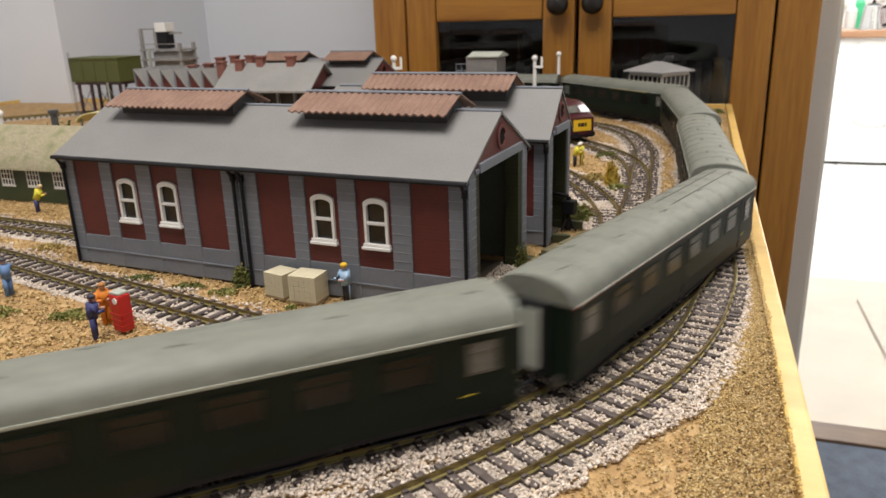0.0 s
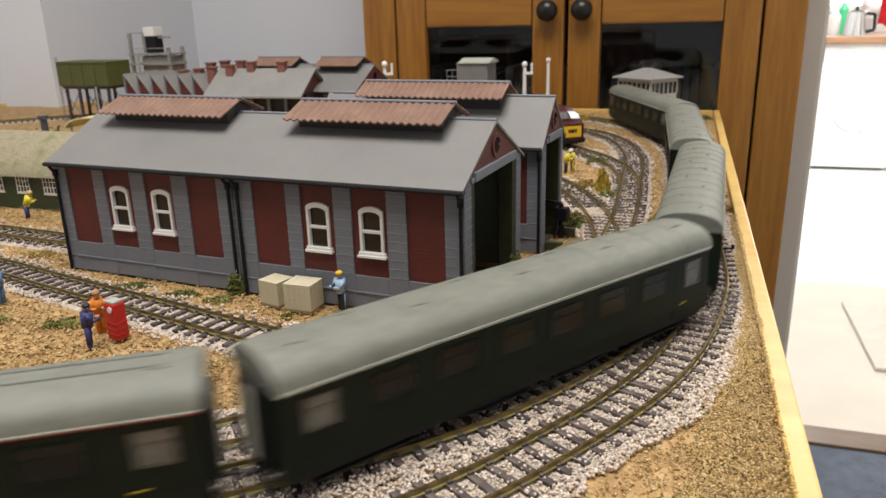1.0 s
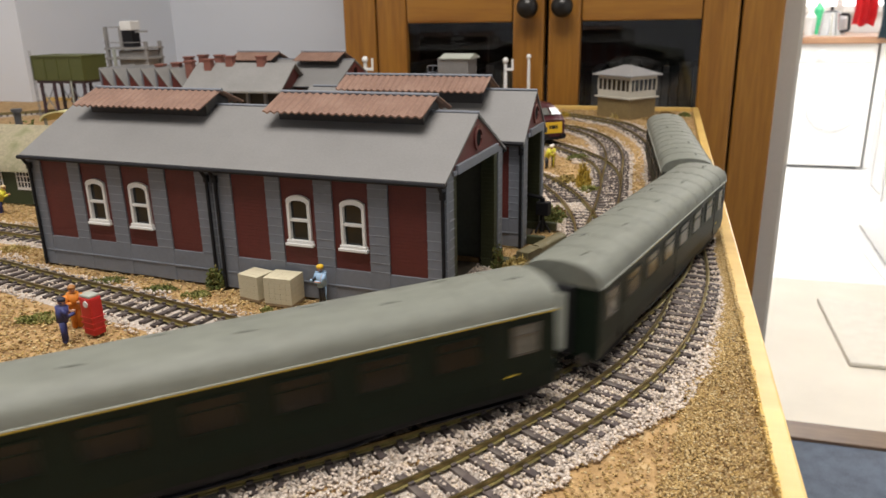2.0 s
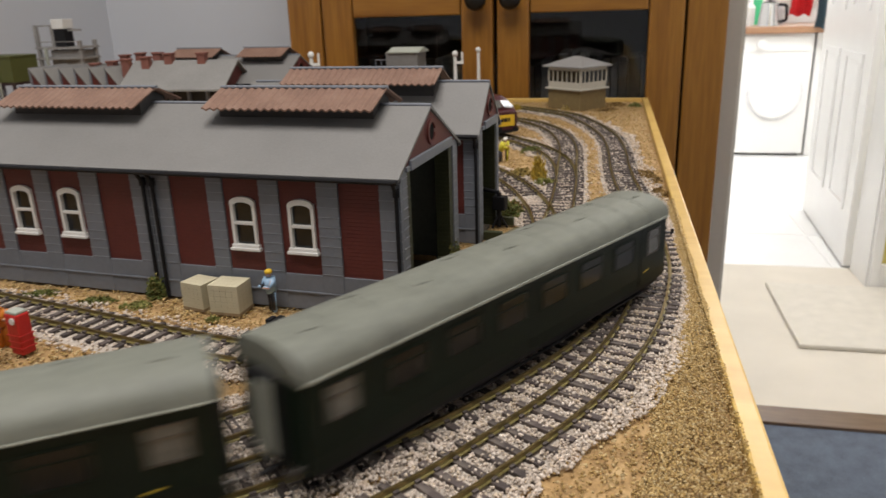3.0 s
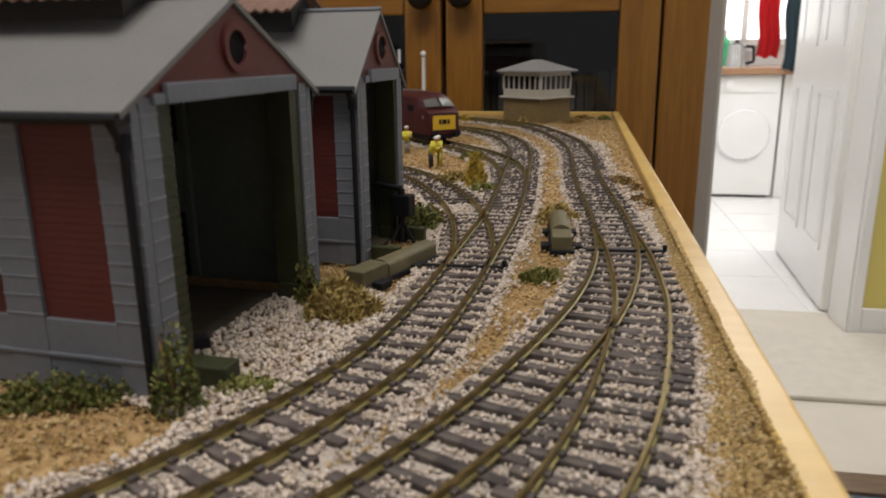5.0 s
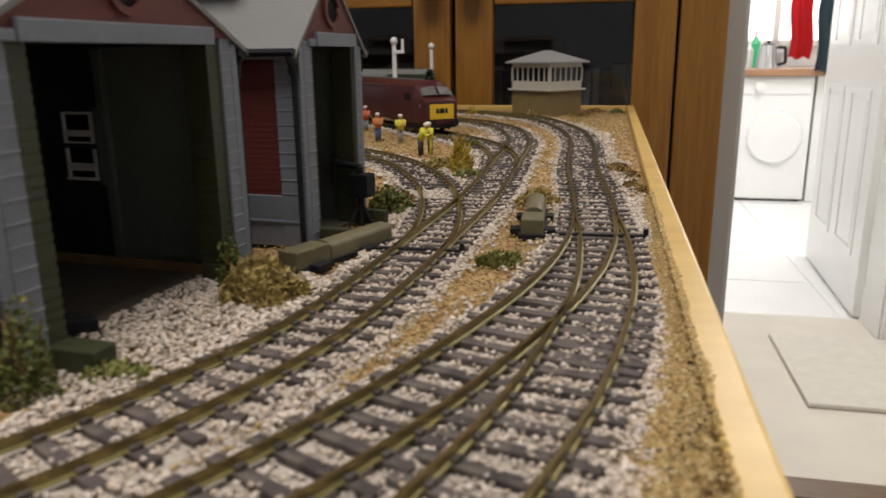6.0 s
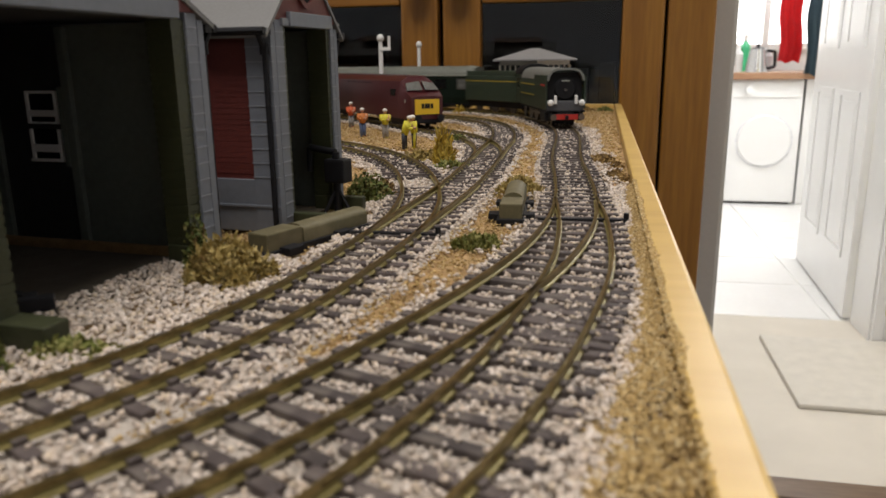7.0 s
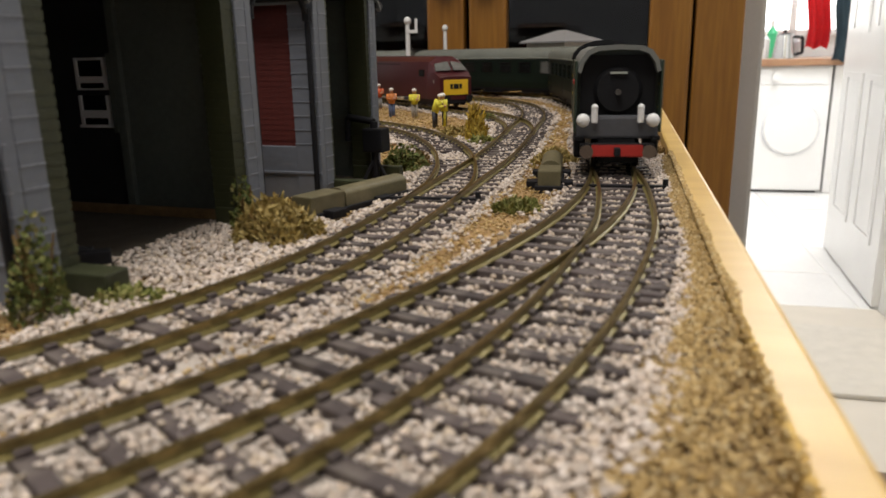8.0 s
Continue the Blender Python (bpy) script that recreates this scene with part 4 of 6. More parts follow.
        part("gangway_door", obox(*sorted((sx * (L / 2 + 0.0026), sx * (L / 2 + 0.0033))), -0.0040, 0.0040, 0.0110, 0.0360), M_LINEW, c, "pale corridor door")
        bm = bmesh.new()
        rod(bm, (sx * L / 2, 0, 0.0055), (sx * (L / 2 + 0.0085), 0, 0.0055), 0.0010, 6)
        part("coupling", bm, M_BLACK, c)
        for y in (-0.0115, 0.0115):
            bm = bmesh.new()
            rod(bm, (sx * (L / 2 - 0.001), y, 0.0085), (sx * (L / 2 + 0.003), y, 0.0085), 0.0009, 8)
            rod(bm, (sx * (L / 2 + 0.003), y, 0.0085), (sx * (L / 2 + 0.0036), y, 0.0085), 0.0026, 14)
            part("buffer", bm, M_STEEL, c, smooth=True)
        bx = sx * 0.080
        bg = part("bogie", obox(bx - 0.021, bx + 0.021, -0.0070, 0.0070, 0.0040, 0.0066), M_BLACK, c, "black bogie")
        for y in (-0.0098, 0.0098):
            part("side_frame", obox(bx - 0.021, bx + 0.021, y - 0.0009, y + 0.0009, 0.0034, 0.0066, 0.0004), M_BLACK, bg)
            for wx in (-0.0145, 0.0145):
                bm = bmesh.new()
                rod(bm, (bx + wx, y * 0.87 - 0.0008, 0.0062), (bx + wx, y * 0.87 + 0.0008, 0.0062), 0.0062, 20)
                part("wheel", bm, M_STEEL, bg, "steel wheel", smooth=True)
    for x0, x1 in ((-0.040, -0.012), (0.004, 0.034)):
        part("underframe_box", obox(x0, x1, -0.0135, 0.0135, 0.0022, 0.0076, 0.0005), M_BLACK, c)
    part("underframe", obox(-L / 2 + 0.003, L / 2 - 0.003, -0.0125, 0.0125, 0.0060, 0.0080), M_BLACK, c, "black underframe")
    for sd in (-1, 1):
        bm = bmesh.new()
        for a, b in (((-0.052, 0.0055), (-0.030, 0.0024)), ((-0.030, 0.0024), (0.030, 0.0024)), ((0.030, 0.0024), (0.052, 0.0055))):
            rod(bm, (a[0], sd * 0.0142, a[1]), (b[0], sd * 0.0142, b[1]), 0.0006, 6)
        part("truss_rod", bm, M_BLACK, c)
        for bx in (-0.080, 0.080):
            part("footboard", obox(bx - 0.022, bx + 0.022, *sorted((sd * 0.0125, sd * 0.0150)), 0.0026, 0.0034), M_BLACK, c)
    return c
M_CASING = mat("malachite_casing", (0.022, 0.036, 0.020), 0.42, var=0.2, scale=40, bump=0.05)
M_BUFRED = mat("buffer_beam_red", (0.42, 0.025, 0.018), 0.5, var=0.15, scale=90)
M_SMOKE = mat("smokebox_black", (0.006, 0.006, 0.007), 0.7, spec=0.25, var=0.2, scale=60)
M_DARKGREY = mat("dark_grey_plate", (0.065, 0.066, 0.072), 0.5, var=0.15, scale=60)


def steam_engine():
    e = thing("steam_locomotive", Matrix(), "dark green air-smoothed steam locomotive with black front", "locomotive")
    # x = 0 at the front buffers, the engine reaches back to -0.158
    hw = 0.0160
    crown = [(-0.0163, 0.0300), (-0.0158, 0.0385), (-0.0146, 0.0430), (-0.0122, 0.0463), (-0.0085, 0.0479), (0.0, 0.0484)]
    crown += [(-y, z) for y, z in crown[-2::-1]]
    arc = [(-hw, 0.0135)] + [(y * 0.985, z - 0.0006) for y, z in crown] + [(hw, 0.0135)]
    bm = bmesh.new()
    prism(bm, arc, -0.132, -0.0150)
    part("casing", bm, M_CASING, e, "dark green air-smoothed casing", smooth=True)
    bm = bmesh.new()
    prism(bm, crown[1:-1] + [(y * 0.91, 0.0300 + (z - 0.0300) * 0.90) for y, z in crown[-2:0:-1]], -0.132, -0.0085)
    part("casing_top", bm, mat("casing_top_grey", (0.15, 0.155, 0.14), 0.5, var=0.15, scale=40), e, "grey casing top with front cowl", smooth=True)
    bm = bmesh.new()
    prism(bm, [(-hw * 0.9, 0.0215), (-hw * 0.9, 0.0385), (-hw * 0.66, 0.0445), (hw * 0.66, 0.0445), (hw * 0.9, 0.0385), (hw * 0.9, 0.0215)], -0.0145, -0.0128)
    sb = part("smokebox_front", bm, M_SMOKE, e, "black recessed smokebox front")
    bm = bmesh.new()
    rod(bm, (-0.013, 0, 0.0310), (-0.0105, 0, 0.0310), 0.0096, 28, 0.0080)
    part("smokebox_door", bm, M_SMOKE, sb, smooth=True)
    bm = bmesh.new()
    rod(bm, (-0.0106, 0, 0.0305), (-0.0085, 0, 0.0305), 0.0012, 10)
    part("door_dart", bm, M_STEEL, sb, smooth=True)
    part("headboard", obox(-0.0105, -0.0095, -0.0032, 0.0032, 0.0374, 0.0382), M_LINEW, sb, "pale lamp bracket plate")
    for y in (-1, 1):
        part("deflector", obox(-0.060, -0.0085, *sorted((y * 0.0158, y * 0.0168)), 0.0150, 0.0425, 0.0004), M_CASING, e, "smoke deflector plate")
        part("red_plate", obox(-0.030, -0.014, *sorted((y * 0.0165, y * 0.0172)), 0.0335, 0.0350), M_BUFRED, e, "small red name plate")
        part("waist_line", obox(-0.132, -0.014, *sorted((y * 0.0157, y * 0.0163)), 0.0240, 0.0246), M_LINEY, e)
        part("waist_line", obox(-0.132, -0.014, *sorted((y * 0.0157, y * 0.0163)), 0.0330, 0.0336), M_LINEY, e)
        bm = bmesh.new()
        rod(bm, (-0.0045, y * 0.0118, 0.0085), (0.0, y * 0.0118, 0.0085), 0.0013, 10)
        rod(bm, (0.0, y * 0.0118, 0.0085), (0.0008, y * 0.0118, 0.0085), 0.0026, 18)
        part("buffer", bm, mat("dull_buffer", (0.10, 0.07, 0.05), 0.5), e, smooth=True)
        lamp = bmesh.new()
        ball(lamp, (-0.0055, y * 0.0132, 0.0200), 0.0027, 0.7, 1, 1)
        part("lamp_disc", lamp, M_WHITE, e, "round white head lamp", smooth=True)
        lamp = bmesh.new()
        rod(lamp, (-0.0075, y * 0.0088, 0.0190), (-0.0075, y * 0.0088, 0.0245), 0.0013, 10)
        ball(lamp, (-0.0075, y * 0.0088, 0.0248), 0.0014)
        part("marker_lamp", lamp, M_WHITE, e, "white marker lamp", smooth=True)
        part("cylinder", obox(-0.034, -0.012, *sorted((y * 0.0120, y * 0.0165)), 0.0045, 0.0125, 0.0012), M_SMOKE, e)
        part("footplate_side", obox(-0.132, -0.006, *sorted((y * 0.0130, y * 0.0163)), 0.0122, 0.0136), M_SMOKE, e)
        for x, r in ((-0.020, 0.0058), (-0.0335, 0.0058), (-0.058, 0.0118), (-0.0835, 0.0118), (-0.109, 0.0118), (-0.140, 0.0066)):
            bm = bmesh.new()
            rod(bm, (x, y * 0.0076, r), (x, y * 0.0092, r), r, 26)
            w = part("wheel", bm, M_SMOKE, e, "black spoked wheel", smooth=True)
            bm = bmesh.new()
            rod(bm, (x, y * 0.0090, r), (x, y * 0.0095, r), r * 0.96, 26)
            part("rim", bm, M_STEEL, w, smooth=True)
        part("coupling_rod", obox(-0.112, -0.055, *sorted((y * 0.0098, y * 0.0106)), 0.0070, 0.0086), M_STEEL, e)
    part("front_apron", obox(-0.0135, -0.0085, -0.0158, 0.0158, 0.0125, 0.0215, 0.0012), M_DARKGREY, e, "grey running plate apron")
    part("buffer_beam", obox(-0.0085, -0.0045, -0.0142, 0.0142, 0.0058, 0.0110, 0.0003), M_SMOKE, e)
    part("beam_face", obox(-0.0047, -0.0040, -0.0098, 0.0098, 0.0062, 0.0106), M_BUFRED, e, "red buffer beam")
    part("hook", obox(-0.0042, -0.0002, -0.0012, 0.0012, 0.0066, 0.0098, 0.0004), M_BLACK, e)
    part("bogie_frame", obox(-0.045, -0.008, -0.0070, 0.0070, 0.0030, 0.0122), M_SMOKE, e)
    part("main_frame", obox(-0.150, -0.045, -0.0070, 0.0070, 0.0060, 0.0136), M_SMOKE, e)
    part("chimney_plate", obox(-0.022, -0.018, -0.0012, 0.0012, 0.0482, 0.0494), M_BLACK, e)
    cab = part("cab", obox(-0.158, -0.132, -0.0163, 0.0163, 0.0135, 0.0420, 0.0006), M_CASING, e, "dark green cab")
    bm = bmesh.new()
    prism(bm, [(-0.0168 * math.cos(a), 0.0415 + 0.0100 * math.sin(a)) for a in np.linspace(0, math.pi, 11)], -0.164, -0.131)
    part("cab_roof", bm, M_SMOKE, cab, smooth=True)
    for y in (-1, 1):
        part("cab_window", obox(-0.154, -0.138, *sorted((y * 0.0158, y * 0.0166)), 0.0290, 0.0385), M_PANE, cab)
    return e


def tender():
    t = thing("tender", Matrix(), "dark green tender coupled behind the steam locomotive", "tender")
    part("tank", obox(-0.100, -0.002, -0.0158, 0.0158, 0.0120, 0.0390, 0.001), M_CASING, t, "dark green tank")
    part("coal", obox(-0.070, -0.008, -0.0110, 0.0110, 0.0385, 0.0425, 0.0015), M_SMOKE, t, "black coal load")
    part("frame", obox(-0.100, -0.001, -0.0110, 0.0110, 0.0055, 0.0125), M_SMOKE, t)
    for y in (-1, 1):
        part("rave", obox(-0.098, -0.006, *sorted((y * 0.0125, y * 0.0150)), 0.0388, 0.0440, 0.0005), M_CASING, t)
        part("waist_line", obox(-0.098, -0.004, *sorted((y * 0.0155, y * 0.0161)), 0.0330, 0.0336), M_LINEY, t)
        for x in (-0.018, -0.050, -0.082):
            bm = bmesh.new()
            rod(bm, (x, y * 0.0076, 0.0066), (x, y * 0.0092, 0.0066), 0.0066, 22)
            part("wheel", bm, M_STEEL, t, "steel wheel", smooth=True)
    return t


SPEED, PITCH, GAP0, RAILTOP = 0.346, 0.2395, 0.9005, 0.0034


def vehicle_pose(s_front, a, b, length):
    """The pose of a vehicle whose front is at s_front, standing on its bogies a and b behind it."""
    p, q = LOOP.at(s_front - a - S_OFF), LOOP.at(s_front - b - S_OFF)
    d = p - q
    yaw = math.degrees(math.atan2(d[1], d[0]))
    f = p + d / np.linalg.norm(d) * a
    return f, yaw


TIMES = [round(0.2 * i, 2) for i in range(41)]
kinds = ["plain", "plain", "red", "plain", "yellow", "half", "plain"]
labels = {"plain": "dark green carriage with a weathered grey roof", "red": "dark green buffet carriage with thin red lining under its roof",
          "yellow": "dark green first class carriage with yellow lining", "half": "dark green composite carriage with part yellow lining"}
train = []
protos = {}
for j, kind in enumerate(kinds):
    if kind not in protos:
        ob = protos[kind] = carriage(kind)
        tagged(ob, labels[kind])
    else:
        ob = copy_thing(protos[kind], Matrix())
    train.append((ob, j))
ENGINE, TENDER = steam_engine(), tender()


def motions():
    for ob, j in train:
        rows = []
        for t in TIMES:
            front = GAP0 + SPEED * t - PITCH * (j - 2) - 0.004
            f, yaw = vehicle_pose(front, 0.0355, 0.1955, 0.231)
            w = Vector((math.cos(radians(yaw)), math.sin(radians(yaw))))
            rows.append((t, pose(f[0] - w.x * 0.1155, f[1] - w.y * 0.1155, RAILTOP, 0, 0, yaw)))
        walk(ob, rows)
    for ob, lead, a, b in ((ENGINE, 0.0, 0.028, 0.125), (TENDER, 0.165, 0.018, 0.082)):
        rows = []
        for t in TIMES:
            f, yaw = vehicle_pose(0.637 + LOOP.length + SPEED * (t - 8.0) - lead, a, b, 0.16)
            rows.append((t, pose(f[0], f[1], RAILTOP, 0, 0, yaw)))
        walk(ob, rows)


# ---- other stock, buildings and yard things ----
M_MAROON = mat("maroon_loco_paint", (0.055, 0.008, 0.010), 0.35, var=0.15, scale=50, bump=0.05)
M_YPANEL = mat("yellow_warning_paint", (0.72, 0.45, 0.02), 0.45, var=0.08)
M_GREYROOF = mat("diesel_roof_grey", (0.10, 0.075, 0.075), 0.6, var=0.15, scale=60)


def diesel():
    d = thing("diesel_locomotive", pose(0.1835, 0.9200, 0.0034, 0, 0, -17), "maroon diesel locomotive with a yellow warning panel", "locomotive")
    # nose at x = 0 facing -y in its own space, body reaching back along +y then curving with the road
    hw = 0.0168
    prof = [(-hw, 0.0075), (-hw * 1.0, 0.030), (-hw * 0.86, 0.0385), (-hw * 0.45, 0.0430), (hw * 0.45, 0.0430), (hw * 0.86, 0.0385), (hw, 0.030), (hw, 0.0075)]
    nose = [(-hw * 0.86, 0.0075), (-hw * 0.86, 0.0285), (hw * 0.86, 0.0285), (hw * 0.86, 0.0075)]
    bm = bmesh.new()
    prism(bm, prof, -0.235, -0.022)
    part("body", bm, M_MAROON, d, "maroon body sides", smooth=True)
    bm = bmesh.new()
    a = [bm.verts.new((-0.022, y, z)) for y, z in prof]
    low = [bm.verts.new((0.0, y * 0.86, min(z, 0.0275 - 0.002 * abs(y) / hw))) for y, z in prof]
    mid = [bm.verts.new((-0.008, y * 0.94, min(z, 0.0300))) for y, z in prof]
    for r, q in ((a, mid), (mid, low)):
        for j in range(8):
            bm.faces.new((r[j], r[(j + 1) % 8], q[(j + 1) % 8], q[j]))
    bm.faces.new(low)
    part("cab_nose", bm, M_MAROON, d, "rounded maroon nose", smooth=True)
    for sd in (-1, 1):
        bm = bmesh.new()
        prism(bm, [(sd * 0.0012, 0.0318), (sd * 0.0145, 0.0312), (sd * 0.0125, 0.0372), (sd * 0.0012, 0.0388)], -0.0150, -0.0148)
        for v in bm.verts:
            v.co.x = -0.0065 - (v.co.z - 0.031) * 1.15 - (0.003 if abs(v.co.y) > 0.01 else 0) + (0.0016 if v.co.x > -0.0149 else 0.0)
        part("windscreen", bm, M_GLINTPANE, d, "sloping windscreen")
        part("side_window", obox(-0.040, -0.028, *sorted((sd * hw * 0.97, sd * hw * 1.015)), 0.0265, 0.0320), M_PANE, d)
        part("bogie", obox(-0.070, -0.008, *sorted((sd * 0.0095, sd * 0.0125)), 0.0020, 0.0080, 0.0006), M_BLACK, d, "black bogie frame")
        part("bogie", obox(-0.225, -0.165, *sorted((sd * 0.0095, sd * 0.0125)), 0.0020, 0.0080, 0.0006), M_BLACK, d, "black bogie frame")
        for x in (-0.018, -0.038, -0.058, -0.175, -0.195, -0.215):
            bm = bmesh.new()
            rod(bm, (x, sd * 0.0076, 0.0065), (x, sd * 0.0092, 0.0065), 0.0065, 18)
            part("wheel", bm, M_STEEL, d, smooth=True)
        bm = bmesh.new()
        rod(bm, (-0.001, sd * 0.0105, 0.0085), (0.0052, sd * 0.0105, 0.0085), 0.0014, 10)
        rod(bm, (0.0048, sd * 0.0105, 0.0085), (0.0056, sd * 0.0105, 0.0085), 0.0030, 16)
        part("buffer", bm, M_BLACK, d, smooth=True)
        part("roof_grille", obox(-0.16, -0.09, *sorted((sd * 0.0140, sd * 0.0152)), 0.0330, 0.0366), M_BLACK, d)
        part("white_lamp", obox(-0.012, -0.0095, *sorted((sd * 0.0152, sd * 0.0160)), 0.0210, 0.0240), M_LINEW, d)
    yp = part("warning_panel", obox(-0.0008, 0.0004, -0.0112, 0.0112, 0.0115, 0.0240, 0.0002), M_YPANEL, d, "yellow warning panel")
    for y in (-0.0042, -0.0012, 0.0012, 0.0042):
        part("code_panel", obox(0.0003, 0.0007, y - 0.0011, y + 0.0011, 0.0165, 0.0205), M_BLACK, yp, "dark headcode box")
    part("front_skirt", obox(-0.012, -0.0005, -0.0140, 0.0140, 0.0040, 0.0100, 0.0010), M_BLACK, d)
    part("roof_panel", obox(-0.20, -0.05, -0.0062, 0.0062, 0.0425, 0.0436, 0.0003), M_GREYROOF, d)
    d.matrix_world = pose(0.1815, 0.8735, 0.0034, 0, 0, -70)
    return d


diesel()


def signal_box():
    s = thing("signal_box", room(-0.0255, 1.160, 0, 0), "signal box with brick base, glazed upper floor and grey hipped roof", "signal box")
    mb = mat("tan_brick", (0.19, 0.135, 0.055), 0.7, var=0.2, scale=200, bump=0.5)
    mw = mat("cream_timber", (0.46, 0.43, 0.36), 0.55, var=0.08)
    mr = mat("signal_box_roof", (0.26, 0.255, 0.25), 0.65, var=0.12, scale=60)
    A = pose(0, 0, 0, 0, 0, -40.7)
    s.matrix_world = s.matrix_world @ A
    a, b = 0.031, 0.026
    part("base", obox(-a, a, -b, b, -0.001, 0.0270, 0.0004), mb, s, "tan brick base")
    part("balcony", obox(-a - 0.0035, a + 0.0035, -b - 0.0035, b + 0.0035, 0.0268, 0.0290, 0.0003), mw, s)
    part("lower_panel", obox(-a, a, -b, b, 0.0290, 0.0375, 0.0003), mw, s, "cream boarded panel")
    # Solid dark core painted as the shade behind the windows.
    part("interior", obox(-a + 0.003, a - 0.003, -b + 0.003, b - 0.003, 0.0375, 0.0530), M_DARK, s)
    part("head_band", obox(-a, a, -b, b, 0.0528, 0.0580, 0.0003), mw, s)
    for ax in (0, 1):
        w, o = (a, b) if ax == 0 else (b, a)
        n = 7 if ax == 0 else 6
        for sd in (-1, 1):
            for i in range(n + 1):
                c = -w + 2 * w * i / n
                r = 0.0013 if i in (0, n) else 0.0008
                q = (c - r, c + r, *sorted((sd * (o - 0.0016), sd * (o + 0.0001))))
                part("mullion", obox(*q, 0.0372, 0.0530) if ax == 0 else obox(q[2], q[3], q[0], q[1], 0.0372, 0.0530), mw, s)
            g = (-w + 0.001, w - 0.001, *sorted((sd * (o - 0.0012), sd * (o - 0.0009))))
            part("pane", obox(*g, 0.0374, 0.0529) if ax == 0 else obox(g[2], g[3], g[0], g[1], 0.0374, 0.0529), M_SHEDGLASS, s, "dark window panes")
    bm = bmesh.new()
    e = 0.006
    lo = [bm.verts.new((x, y, 0.0575)) for x, y in ((-a - e, -b - e), (a + e, -b - e), (a + e, b + e), (-a - e, b + e))]
    md = [bm.verts.new((x, y, 0.0592)) for x, y in ((-a - e, -b - e), (a + e, -b - e), (a + e, b + e), (-a - e, b + e))]
    r1, r2 = bm.verts.new((-0.007, 0, 0.0715)), bm.verts.new((0.007, 0, 0.0715))
    for i in range(4):
        bm.faces.new((lo[i], lo[(i + 1) % 4], md[(i + 1) % 4], md[i]))
    bm.faces.new(lo[::-1])
    bm.faces.new((md[0], md[1], r2, r1))
    bm.faces.new((md[1], md[2], r2))
    bm.faces.new((md[2], md[3], r1, r2))
    bm.faces.new((md[3], md[0], r1))
    part("roof", bm, mr, s, "grey hipped roof")
    return s


signal_box()


def point_motor(m, L, W, label, dome=0.4):
    p = thing("point_motor", m, label, "point motor", "point motors beside the track")
    mo = mat("khaki_plastic", (0.115, 0.098, 0.048), 0.6, var=0.2, scale=120, dust=(0.16, 0.13, 0.07))
    part("base", obox(-0.002, L, -W / 2 - 0.001, W / 2 + 0.001, -0.001, 0.0015, 0.0003), M_BLACK, p)
    part("end_block", obox(0.0, L * 0.32, -W / 2, W / 2, 0.001, 0.0070, 0.0005), mo, p, "khaki square end block")
    bm = bmesh.new()
    prism(bm, [(-W / 2, 0.001)] + [(-W / 2 * math.cos(a), 0.0052 + W * dome * math.sin(a)) for a in np.linspace(0, math.pi, 11)] + [(W / 2, 0.001)], L * 0.33, L)
    part("round_cover", bm, mo, p, "khaki rounded cover", smooth=True)
    part("lug", obox(L * 0.10, L * 0.24, -W / 2 - 0.0045, W / 2 + 0.0045, -0.0005, 0.0022, 0.0003), M_BLACK, p)
    part("lug", obox(L * 0.62, L * 0.76, -W / 2 - 0.0035, W / 2 + 0.0035, -0.0005, 0.0022, 0.0003), M_BLACK, p)


point_motor(pose(0.1825, 0.5050, 0, 0, 0, 76), 0.048, 0.0085, "khaki point motor housing on the ballast")
point_motor(pose(0.0955, 0.4690, 0, 0, 0, 52), 0.050, 0.0085, "khaki point motor housing beside the shed", 0.25)


def throw_bar(x, y, rz, L):
    t = thing("point_lever", pose(x, y, 0.0005, 0, 0, rz), "small black point tie bar and lever beside the rails", "point lever")
    part("tie_bar", obox(-L, L, -0.0012, 0.0012, 0.0, 0.0014, 0.0002), M_BLACK, t)
    bm = bmesh.new()
    rod(bm, (L - 0.001, 0, 0.0), (L - 0.001, 0, 0.0035), 0.0010, 8)
    part("pin", bm, M_BLACK, t)


throw_bar(0.2085, 0.500, -14, 0.0165)
throw_bar(0.139, 0.488, -16, 0.0160)


